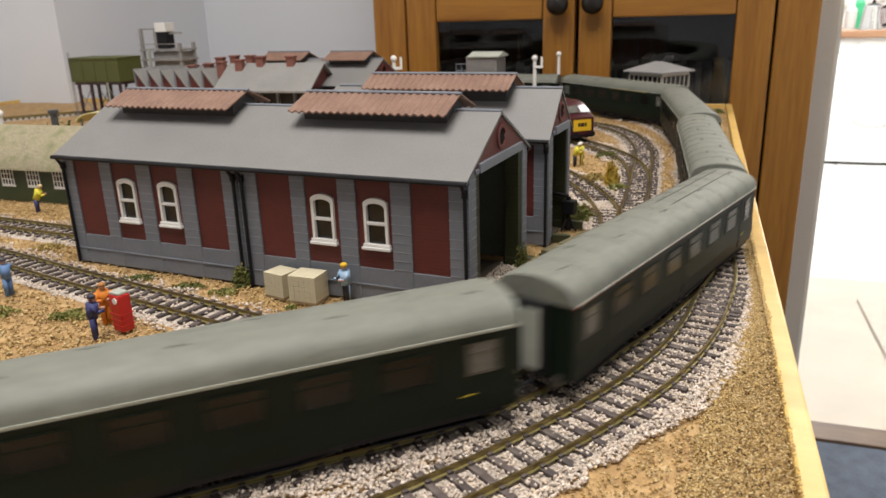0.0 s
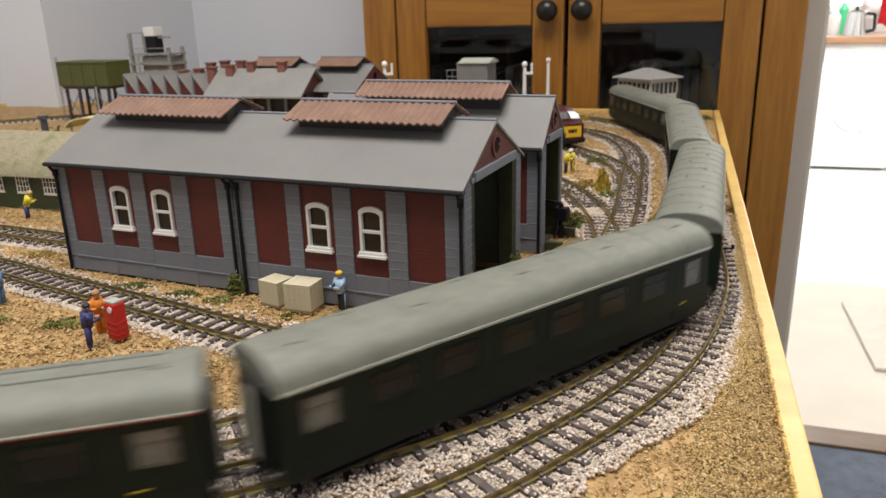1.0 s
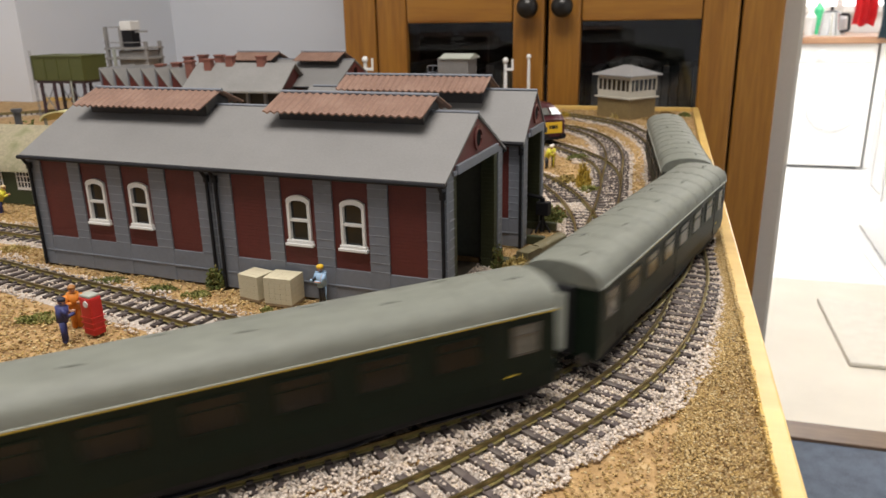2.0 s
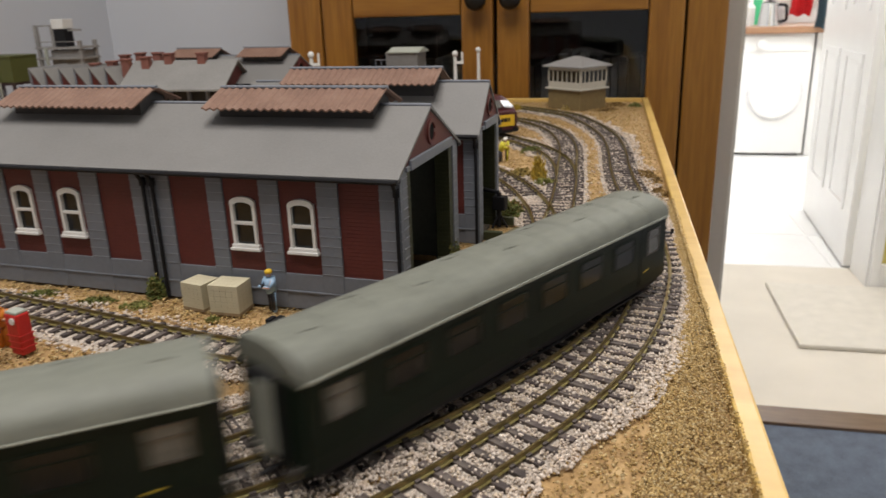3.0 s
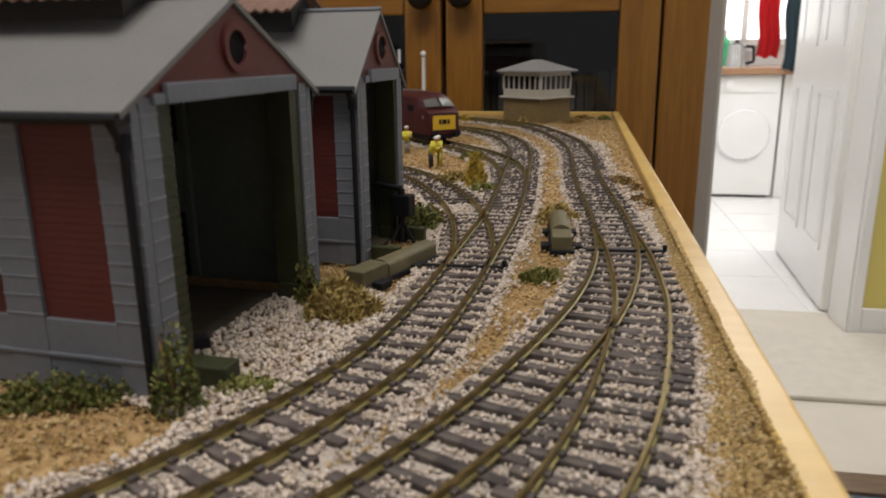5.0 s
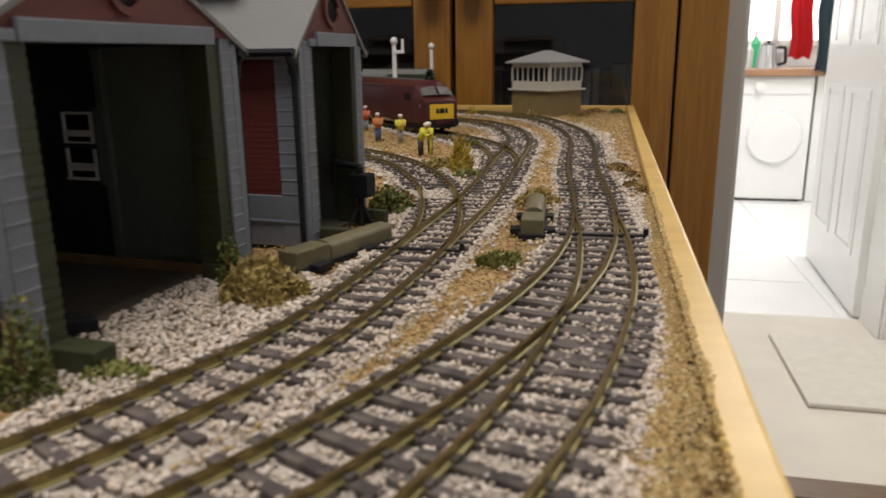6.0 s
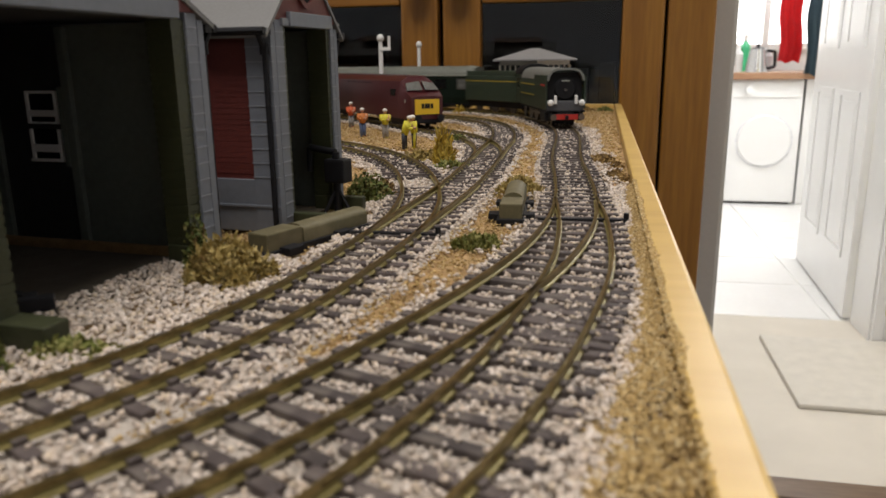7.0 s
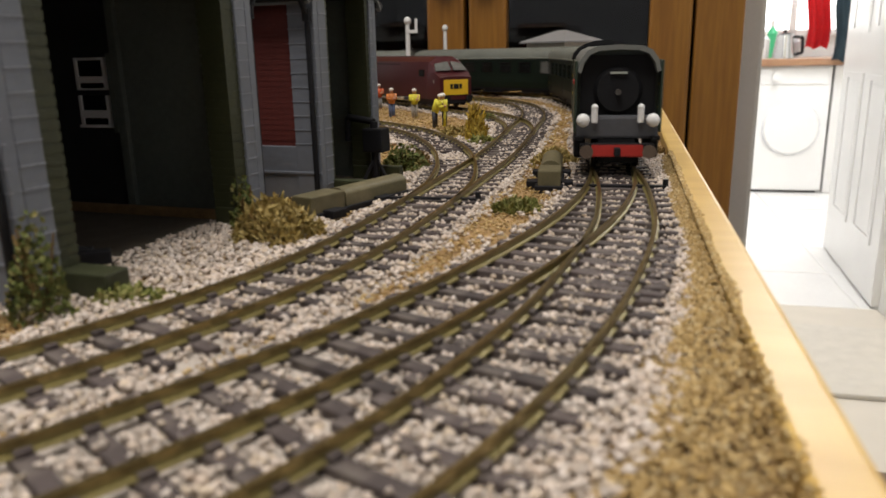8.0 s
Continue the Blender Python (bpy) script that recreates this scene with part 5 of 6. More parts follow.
def figure(x, y, rz, coat, legs, hat, label, lean=0.0, h=1.0, arms=1):
    """A small standing figurine, one plain mesh."""
    bm = bmesh.new()
    for s in (-1, 1):
        rod(bm, (0, s * 0.0013, 0), (0, s * 0.0012, 0.0105), 0.0013, 8, 0.0016)
        rod(bm, (0.0008, s * 0.0013, 0.0003), (-0.0006, s * 0.0013, 0.0006), 0.0013, 8)
    nl = len(bm.faces)
    rod(bm, (0, 0, 0.0100), (lean * 0.004, 0, 0.0180), 0.0026, 10, 0.0030)
    for s in (-1, 1):
        rod(bm, (lean * 0.004, s * 0.0033, 0.0175), (lean * 0.003 + 0.0022 * arms, s * 0.0034, 0.0135), 0.0011, 8)
        rod(bm, (lean * 0.003 + 0.0022 * arms, s * 0.0034, 0.0135), (lean * 0.003 + 0.0052 * arms, s * 0.0016, 0.0142), 0.0009, 8)
    nc = len(bm.faces)
    ball(bm, (lean * 0.0055, 0, 0.0203), 0.00185, 1, 0.9, 1.1, 2)
    nh = len(bm.faces)
    ball(bm, (lean * 0.0055, 0, 0.0212), 0.0020, 1.05, 1, 0.72, 2)
    bm.faces.ensure_lookup_table()
    for i, f in enumerate(bm.faces):
        f.material_index = 0 if i < nl else 1 if i < nc else 2 if i < nh else 3
    me = bpy.data.meshes.new("figurine")
    bm.to_mesh(me)
    bm.free()
    for c in (legs, coat, (0.45, 0.24, 0.15), hat):
        key = "figurine_paint_%d_%d_%d" % tuple(int(k * 255) for k in c)
        me.materials.append(bpy.data.materials.get(key) or mat(key, c, 0.6, var=0.15, scale=300))
    for p in me.polygons:
        p.use_smooth = True
    ob = new("figurine", me)
    ob.matrix_world = pose(x, y, 0.0, 0, 0, rz) @ Matrix.Diagonal((h, h, h, 1))
    tagged(ob, label, "figurine", "figurines in the yard")


NAVY, ORANGE, YEL, LBLUE, BLK = (0.03, 0.035, 0.13), (0.62, 0.20, 0.02), (0.62, 0.55, 0.04), (0.30, 0.45, 0.62), (0.02, 0.02, 0.025)
figure(-0.1370, 0.3700, 20, NAVY, NAVY, (0.015, 0.015, 0.03), "small figurine in navy overalls and cap at the red cabinet", 0.2)
figure(-0.1395, 0.3885, -60, ORANGE, ORANGE, (0.35, 0.15, 0.04), "small figurine in orange overalls behind the red cabinet", 0.3)
figure(-0.0185, 0.4100, -140, LBLUE, BLK, (0.72, 0.45, 0.02), "small figurine in blue shirt and yellow helmet with papers", 0.1)
figure(-0.2160, 0.4320, 150, (0.12, 0.22, 0.42), (0.10, 0.18, 0.36), (0.05, 0.05, 0.06), "small figurine in blue overalls beside the siding", 0.1)
figure(-0.3050, 0.6260, 10, YEL, NAVY, (0.60, 0.45, 0.25), "small figurine in yellow jacket bending by the hut", 0.9)
figure(0.1270, 0.8560, -90, (0.50, 0.16, 0.03), (0.10, 0.14, 0.26), (0.70, 0.66, 0.60), "small figurine in orange jacket and white helmet")
figure(0.1450, 0.8380, -90, YEL, (0.35, 0.33, 0.30), (0.70, 0.66, 0.60), "small figurine in yellow vest and white helmet")
figure(0.1560, 0.7560, -30, YEL, BLK, (0.70, 0.66, 0.60), "small figurine in yellow vest leaning over the ballast", 0.8)
figure(0.1630, 0.7600, 160, YEL, BLK, (0.70, 0.66, 0.60), "small figurine in yellow jacket beside another worker", 0.2)
figure(0.1160, 0.9500, -90, (0.55, 0.10, 0.03), (0.30, 0.30, 0.30), (0.70, 0.66, 0.60), "small figurine in orange vest beside the diesel")


def red_cabinet():
    c = thing("red_pump_cabinet", pose(-0.1265, 0.3790, 0, 0, 0, -30), "tall red cabinet with pale dial and rounded top", "pump cabinet")
    mr = mat("bright_red_paint", (0.50, 0.02, 0.018), 0.4, var=0.12, scale=150)
    part("body", obox(-0.0040, 0.0040, -0.0034, 0.0034, 0.0, 0.0195, 0.0010), mr, c)
    part("top", obox(-0.0035, 0.0035, -0.0030, 0.0030, 0.0190, 0.0208, 0.0008), M_LINEW, c, "pale top")
    for z in (0.003, 0.006, 0.009):
        part("rib", obox(-0.0043, 0.0043, -0.0037, 0.0037, z, z + 0.0006), mr, c)
    bm = bmesh.new()
    rod(bm, (0.001, -0.0033, 0.0165), (0.001, -0.0039, 0.0165), 0.0016, 16)
    part("dial", bm, M_WHITE, c, "white dial", smooth=True)


red_cabinet()


def pallet_load(x, y, rz, w, d, h):
    p = thing("pallet_load", pose(x, y, 0, 0, 0, rz), "stack of cream blocks on a pallet beside the shed wall", "pallet load", "pallet loads")
    mc = mat("cream_block", (0.52, 0.47, 0.33), 0.7, var=0.08, scale=150)
    part("pallet", obox(-w / 2, w / 2, -d / 2, d / 2, 0, 0.0014), mat("pallet_wood", (0.25, 0.18, 0.10), 0.8), p)
    nx, ny, nz = 5, 4, 5
    me = mesh_of("block", obox(0, w / nx - 0.00012, 0, d / ny - 0.00012, 0, (h - 0.0014) / nz - 0.0001, 0.0001), mc)
    for i in range(nx):
        for j in range(ny):
            for k in range(nz):
                if 0 < i < nx - 1 and 0 < j < ny - 1 and k < nz - 1:
                    continue
                ob = new("block", me)
                ob.parent = p
                ob.matrix_basis = pose(-w / 2 + w * i / nx, -d / 2 + d * j / ny, 0.0014 + (h - 0.0014) * k / nz)


pallet_load(-0.0560, 0.4225, -32, 0.0140, 0.0130, 0.0146)
pallet_load(-0.0395, 0.4140, -20, 0.0165, 0.0140, 0.0158)


def buffer_stop():
    b = thing("buffer_stop", pose(-0.0125, 0.3520, 0, 0, 0, -29), "black buffer stop at the end of the siding", "buffer stop")
    for y in (-0.0084, 0.0084):
        part("post", obox(-0.002, 0.002, y - 0.0014, y + 0.0014, 0.0, 0.0165, 0.0004), M_BLACK, b)
        bm = bmesh.new()
        rod(bm, (0.0, y, 0.0135), (0.013, y, 0.0005), 0.0012, 6)
        rod(bm, (0.0, y, 0.0135), (-0.010, y, 0.0030), 0.0012, 6)
        part("brace", bm, M_BLACK, b)
        part("head", obox(-0.0055, -0.0030, y - 0.0026, y + 0.0026, 0.0110, 0.0165, 0.0004), M_BLACK, b)
    part("beam", obox(-0.0036, -0.0006, -0.0140, 0.0140, 0.0115, 0.0158, 0.0005), M_BLACK, b)


buffer_stop()


def far_factory():
    f = thing("saw_tooth_factory", room(-0.616, 0.800, 0, 0), "grey-roofed factory with red saw-tooth gables and brick vents", "factory")
    mg = mat("factory_roof_grey", (0.22, 0.215, 0.205), 0.65, var=0.12, scale=50)
    mbk = mat("brick_vent", (0.20, 0.075, 0.055), 0.7, var=0.2, scale=120)
    p, D = 0.0192, 0.060
    part("wall", obox(0.0, 6 * p, 0.0, D, 0.0, 0.0640), M_RED, f, "oxide red wall")
    for i in range(6):
        x = i * p
        bm = bmesh.new()
        prism(bm, [(x + 0.0008, 0.064), (x + p - 0.0005, 0.064), (x + 0.0008, 0.0895)], 0.0008, D, "y")
        t = part("tooth_gable", bm, M_RED, f, "red saw-tooth gable")
        bm = bmesh.new()
        prism(bm, [(x + 0.0002, 0.0905), (x + p + 0.0010, 0.0640), (x + p + 0.0010, 0.0655), (x + 0.0002, 0.0922)], -0.002, D + 0.002, "y")
        part("tooth_roof", bm, mg, t, "grey roof slope")
        part("tooth_glazing", obox(x - 0.0008, x + 0.0009, -0.001, D + 0.001, 0.064, 0.0918), M_GREY, t)
    bm = bmesh.new()
    prism(bm, [(-0.012, 0.0680), (0.028, 0.0960), (0.060, 0.0720), (0.060, 0.0700), (0.028, 0.0940), (-0.012, 0.0660)], 6 * p, 6 * p + 0.126)
    part("long_roof", bm, mg, f, "long grey pitched roof")
    bm = bmesh.new()
    prism(bm, [(0.0, 0.0), (0.0, 0.0725), (0.028, 0.0938), (0.055, 0.0725), (0.055, 0.0)], 6 * p + 0.002, 6 * p + 0.005)
    part("end_wall", bm, M_RED, f)
    bm = bmesh.new()
    prism(bm, [(0.0, 0.0), (0.0, 0.0725), (0.028, 0.0938), (0.055, 0.0725), (0.055, 0.0)], 6 * p + 0.118, 6 * p + 0.121)
    part("end_wall", bm, M_RED, f)
    # Near-black block filling the open hall, its shade put into the colour.
    part("open_side_shade", obox(6 * p + 0.005, 6 * p + 0.124, 0.004, 0.054, 0.0, 0.0690), M_DARK, f, "dark block painted as shade inside the open side")
    for i in range(5):
        part("column", obox(6 * p + 0.010 + i * 0.022, 6 * p + 0.013 + i * 0.022, 0.000, 0.004, 0.0, 0.0720), M_GREY, f)
    for x, y, z in ((0.090, 0.048, 0.095), (0.110, 0.048, 0.097), (0.132, 0.048, 0.097), (0.070, 0.02, 0.088), (0.092, 0.02, 0.090), (0.110, 0.02, 0.092), (0.135, 0.02, 0.094), (0.160, 0.026, 0.097), (0.200, 0.026, 0.097)):
        c = part("vent_stack", obox(x - 0.0046, x + 0.0046, y - 0.0040, y + 0.0040, z - 0.016, z + 0.0052, 0.0005), mbk, f, "red-brown brick vent")
        part("vent_cap", obox(x - 0.0056, x + 0.0056, y - 0.0050, y + 0.0050, z + 0.0050, z + 0.0070, 0.0004), mbk, c)


far_factory()
engine_shed(pose(-0.060, 0.885, 0, 0, 0, -22.64), 0.0800, 0.0900, "grey and red engine shed beyond the others", fine=False, panels=[(-0.0110, -0.0319), (-0.0433, -0.0638)], wins=[], vent=(0.012, 0.070), joint=True)
engine_shed(pose(-0.060 - 0.0742, 0.885 + 0.0310, 0, 0, 0, -22.64), 0.1000, 0.0900, "grey engine shed bay behind the far shed", fine=False, open_gable=False,
            panels=[(-0.0110, -0.0319), (-0.0433, -0.0638), (-0.0747, -0.0900)], wins=[], vent=(0.02, 0.08))


def water_tower():
    w = thing("water_tower", room(-0.868, 1.030, 0, 0) @ Matrix.Diagonal((0.80, 0.85, 0.98, 1)), "olive green water tank on dark steel legs", "water tower")
    mt = mat("olive_tank_paint", (0.075, 0.085, 0.022), 0.55, var=0.15, scale=60)
    mi = mat("purple_brown_iron", (0.05, 0.028, 0.038), 0.5, var=0.2, scale=80)
    part("tank", obox(-0.058, 0.058, -0.030, 0.030, 0.0580, 0.0945, 0.0012), mt, w, "olive green tank")
    part("rim", obox(-0.0595, 0.0595, -0.0315, 0.0315, 0.0935, 0.0965, 0.0005), mt, w)
    for i in range(5):
        x = -0.058 + 0.029 * i
        part("strap", obox(x - 0.0007, x + 0.0007, -0.0312, 0.0312, 0.0585, 0.0940), mt, w)
    part("bearer", obox(-0.056, 0.056, -0.028, 0.028, 0.0540, 0.0582), mi, w)
    for x in (-0.050, -0.020, 0.020, 0.050):
        for y in (-0.024, 0.024):
            part("leg", obox(x - 0.0022, x + 0.0022, y - 0.0022, y + 0.0022, -0.001, 0.0545), mi, w, "dark iron leg")
    for y in (-0.024, 0.024):
        bm = bmesh.new()
        for a, b in ((-0.056, -0.020), (0.020, 0.056)):
            rod(bm, (a, y, 0.006), (b, y, 0.050), 0.0009, 6)
            rod(bm, (b, y, 0.006), (a, y, 0.050), 0.0009, 6)
        part("brace", bm, M_GREY, w)
    bm = bmesh.new()
    for x in (-0.0715, -0.0675):
        rod(bm, (x, -0.02, 0.0), (x, -0.02, 0.104), 0.0006, 6)
    for k in range(14):
        rod(bm, (-0.0715, -0.02, 0.004 + k * 0.007), (-0.0675, -0.02, 0.004 + k * 0.007), 0.0004, 6)
    part("ladder", bm, M_GREY, w)
    bm = bmesh.new()
    rod(bm, (0.030, -0.034, 0.058), (0.030, -0.034, 0.018), 0.0016, 8)
    rod(bm, (0.030, -0.034, 0.018), (0.030, -0.052, 0.012), 0.0016, 8)
    part("outlet_pipe", bm, M_LINEW, w, "pale outlet pipe")


water_tower()


def coal_tower():
    c = thing("coaling_tower", room(-0.822, 1.185 - 0.055, 0, 0), "pale grey coaling tower with white hoist cabin", "coaling tower")
    mg = mat("tower_grey", (0.26, 0.25, 0.24), 0.6, var=0.2, scale=60)
    for x in (-0.038, 0.036):
        for y in (-0.018, 0.018):
            part("leg", obox(x - 0.0025, x + 0.0025, y - 0.0025, y + 0.0025, -0.001, 0.110 if x > 0 else 0.134), mg, c)
    for z in (0.082, 0.098):
        part("platform", obox(-0.042, 0.040, -0.022, 0.022, z, z + 0.003), mg, c)
    part("bin", obox(-0.020, 0.034, -0.016, 0.016, 0.070, 0.096, 0.001), mg, c, "grey coal bin")
    part("hoist", obox(-0.014, 0.006, -0.010, 0.010, 0.101, 0.128, 0.001), M_BLACK, c, "black hoist frame")
    part("cabin", obox(-0.014, 0.007, -0.012, 0.012, 0.128, 0.1425, 0.001), M_WHITE, c, "white cabin")
    part("rail", obox(-0.042, 0.040, -0.022, -0.0212, 0.1085, 0.1095), mg, c)
    part("rail", obox(-0.040, -0.014, -0.012, -0.0112, 0.132, 0.134), mg, c)
    part("jib", obox(0.006, 0.028, -0.002, 0.002, 0.124, 0.127), mg, c)
    part("chute", obox(-0.024, -0.020, -0.026, -0.022, 0.06, 0.10), M_LINEW, c)


coal_tower()


def green_hut():
    h = thing("green_hut", room(-0.545, 0.532, 0, 0), "long dark green hut with small-paned windows and mossy stone roof", "hut")
    mg = mat("hut_green", (0.030, 0.045, 0.016), 0.55, var=0.15, scale=80)
    mr = mat("mossy_stone_roof", (0.30, 0.265, 0.175), 0.85, var=0.35, scale=70, fine=500, bump=0.7, dust=(0.19, 0.19, 0.10))
    D = 0.060
    part("wall", obox(-0.10, 0.083, 0.0, D, 0.0, 0.0320), mg, h, "dark green boarded wall")
    bm = bmesh.new()
    prof = [(-0.005, 0.0300), (0.004, 0.0420), (0.016, 0.0540), (0.030, 0.0620), (0.044, 0.0540), (0.056, 0.0420), (0.065, 0.0300)]
    prism(bm, prof + [(y, z - 0.0018) for y, z in prof[::-1]], -0.103, 0.086)
    part("roof", bm, mr, h, "mossy stone-coloured roof", smooth=True)
    bm = bmesh.new()
    prism(bm, [(0.0, 0.030), (0.006, 0.0420), (0.017, 0.0525), (0.030, 0.0600), (0.043, 0.0525), (0.054, 0.0420), (0.060, 0.030)], -0.099, 0.082)
    part("gable_fill", bm, mg, h)
    for k in range(6):
        x = -0.082 + k * 0.0290 + 0.0025
        w = part("window", obox(x - 0.0075, x + 0.0075, -0.0008, 0.0004, 0.0125, 0.0140), M_WHITE, h, "white small-paned window")
        part("pane", obox(x - 0.0064, x + 0.0064, -0.0003, 0.0002, 0.0140, 0.0285), M_SHEDGLASS, w)
        bm = bmesh.new()
        for i in range(5):
            box(bm, x - 0.0066 + i * 0.0033 - 0.0004, x - 0.0066 + i * 0.0033 + 0.0004, -0.0009, -0.0003, 0.0140, 0.0290)
        for j in range(4):
            box(bm, x - 0.0070, x + 0.0070, -0.00095, -0.00035, 0.0140 + j * 0.0048, 0.0147 + j * 0.0048)
        part("glazing_bars", bm, M_WHITE, w)
    bm = bmesh.new()
    rod(bm, (0.030, 0.040, 0.055), (0.030, 0.040, 0.0715), 0.0030, 10)
    rod(bm, (0.030, 0.040, 0.0710), (0.030, 0.040, 0.0740), 0.0045, 10)
    part("stove_pipe", bm, M_DARKGREY, h, "dark stove pipe", smooth=True)


green_hut()


def shelter():
    s = thing("platform_shelter", room(-0.530, 0.640, 0, 0), "low shelter with a pale yellow curved canopy", "shelter")
    bm = bmesh.new()
    prof = [(0.030 * math.cos(a), 0.053 + 0.0100 * math.sin(a)) for a in np.linspace(0, math.pi, 11)]
    prism(bm, prof + [(y * 0.96, z - 0.0012) for y, z in prof[::-1]], 0.0, 0.05, "y")
    part("canopy", bm, mat("pale_yellow_paint", (0.62, 0.56, 0.27), 0.6, var=0.1), s, "pale yellow curved canopy", smooth=True)
    for x in (-0.026, 0.026):
        for y in (0.004, 0.046):
            part("post", obox(x - 0.001, x + 0.001, y - 0.001, y + 0.001, -0.001, 0.055), M_LINEW, s)


shelter()


def yard_lamp(x, y, h, label, arm=True):
    p = thing("signal_post", pose(x, y, 0, 0, 0, -20), label, "signal post", "white posts")
    bm = bmesh.new()
    rod(bm, (0, 0, -0.001), (0, 0, h), 0.0030, 12, 0.0022)
    part("post", bm, M_WHITE, p, "white post", smooth=True)
    part("foot", obox(-0.005, 0.005, -0.005, 0.005, -0.001, 0.003, 0.0006), M_DARKGREY, p)
    bm = bmesh.new()
    ball(bm, (0, 0, h + 0.001), 0.0040, 1, 1, 1.1)
    part("finial", bm, M_WHITE, p, smooth=True)
    if arm:
        part("arm", obox(0.0, 0.012, -0.0028, -0.0016, h - 0.012, h - 0.0085, 0.0004), M_WHITE, p)
        bm = bmesh.new()
        rod(bm, (0.010, -0.001, h - 0.010), (0.010, -0.001, h + 0.003), 0.0016, 8)
        part("lamp", bm, M_WHITE, p, smooth=True)


p2 = uv(-0.178, 1.2215)
yard_lamp(0.148, 1.072, 0.082, "white signal post with a small arm")
yard_lamp(p2[0], p2[1], 0.078, "plain white post at the back of the layout", False)
yard_lamp(-0.035, 0.985, 0.092, "white yard lamp beside the far shed")
yard_lamp(-0.425, 0.795, 0.060, "white post behind the green hut", False)


def coal_stage():
    c = thing("coal_stage", pose(0.078, 0.985, 0, 0, 0, -22), "grey boxy coal stage with a pale roof and handrail", "coal stage")
    mg = mat("stage_grey", (0.16, 0.155, 0.15), 0.65, var=0.18, scale=80)
    part("base", obox(-0.014, 0.016, -0.014, 0.014, -0.001, 0.066, 0.0008), mg, c)
    part("cabin", obox(-0.019, 0.021, -0.017, 0.017, 0.0655, 0.0940, 0.0010), mg, c, "grey cabin")
    bm = bmesh.new()
    prism(bm, [(-0.019, 0.0938), (0.0, 0.0985), (0.019, 0.0938), (0.019, 0.0925), (-0.019, 0.0925)], -0.016, 0.024)
    part("roof", bm, M_LINEW, c, "pale roof")
    part("landing", obox(-0.036, -0.019, -0.010, 0.010, 0.0655, 0.0680), mg, c)
    bm = bmesh.new()
    for x in (-0.035, -0.028, -0.021):
        rod(bm, (x, -0.009, 0.068), (x, -0.009, 0.084), 0.0005, 6)
    for z in (0.076, 0.084):
        rod(bm, (-0.035, -0.009, z), (-0.021, -0.009, z), 0.0005, 6)
    part("handrail", bm, M_GREY, c)


coal_stage()


def water_crane(x, y, rz):
    w = thing("water_crane", pose(x, y, 0, 0, 0, rz), "black cast water crane and brazier beside the shed door", "water crane")
    bm = bmesh.new()
    rod(bm, (0, 0, 0), (0, 0, 0.024), 0.0016, 10)
    rod(bm, (0, 0, 0.024), (-0.012, 0, 0.0255), 0.0014, 10)
    rod(bm, (-0.012, 0, 0.0255), (-0.0125, 0, 0.016), 0.0012, 8)
    part("column", bm, M_BLACK, w, smooth=True)
    part("box", obox(-0.004, 0.005, -0.003, 0.004, 0.012, 0.0215, 0.0008), M_BLACK, w)
    bm = bmesh.new()
    for a in (0, 120, 240):
        rod(bm, (0, 0, 0.010), (0.006 * math.cos(radians(a)), 0.006 * math.sin(radians(a)), 0), 0.0008, 6)
    part("feet", bm, M_BLACK, w)


water_crane(0.118, 0.536, -30)


def scrap_beam():
    s = thing("scrap_timber", pose(0.040, 0.417, 0.0012, 0, 0, 20), "dark timbers leaning in the shed opening", "timber")
    bm = bmesh.new()
    rod(bm, (-0.030, 0.020, 0.016), (0.012, 0.0, 0.001), 0.0013, 6)
    part("prop", bm, M_BLACK, s)
    part("beam", obox(-0.02, 0.014, -0.004, 0.0, 0.0, 0.0035, 0.0005), M_BLACK, s)
    part("beam", obox(-0.012, 0.010, 0.002, 0.006, 0.0, 0.0030, 0.0005), M_BLACK, s)


scrap_beam()


# ---- greenery ----
def leaf_mat(name, cols):
    return mat(name, cols[0], 0.8, var=0.25, scale=200, bump=0.1, island=cols)


M_LEAF = leaf_mat("dark_green_foliage", [(0.12, 0.145, 0.030), (0.17, 0.175, 0.045), (0.08, 0.105, 0.022), (0.20, 0.17, 0.05), (0.14, 0.155, 0.035)])
M_LEAF2 = leaf_mat("fresh_green_flock", [(0.19, 0.20, 0.045), (0.26, 0.25, 0.075), (0.14, 0.16, 0.03), (0.32, 0.29, 0.10)])
M_LICHEN = leaf_mat("straw_lichen", [(0.36, 0.26, 0.075), (0.44, 0.33, 0.11), (0.27, 0.19, 0.05), (0.50, 0.39, 0.16), (0.32, 0.25, 0.075)])
M_WEED = leaf_mat("yellow_weed", [(0.50, 0.33, 0.03), (0.42, 0.27, 0.03), (0.36, 0.26, 0.05), (0.55, 0.40, 0.06)])
M_BROWN = leaf_mat("brown_scrub", [(0.20, 0.12, 0.035), (0.28, 0.17, 0.05), (0.15, 0.09, 0.03), (0.34, 0.22, 0.08)])


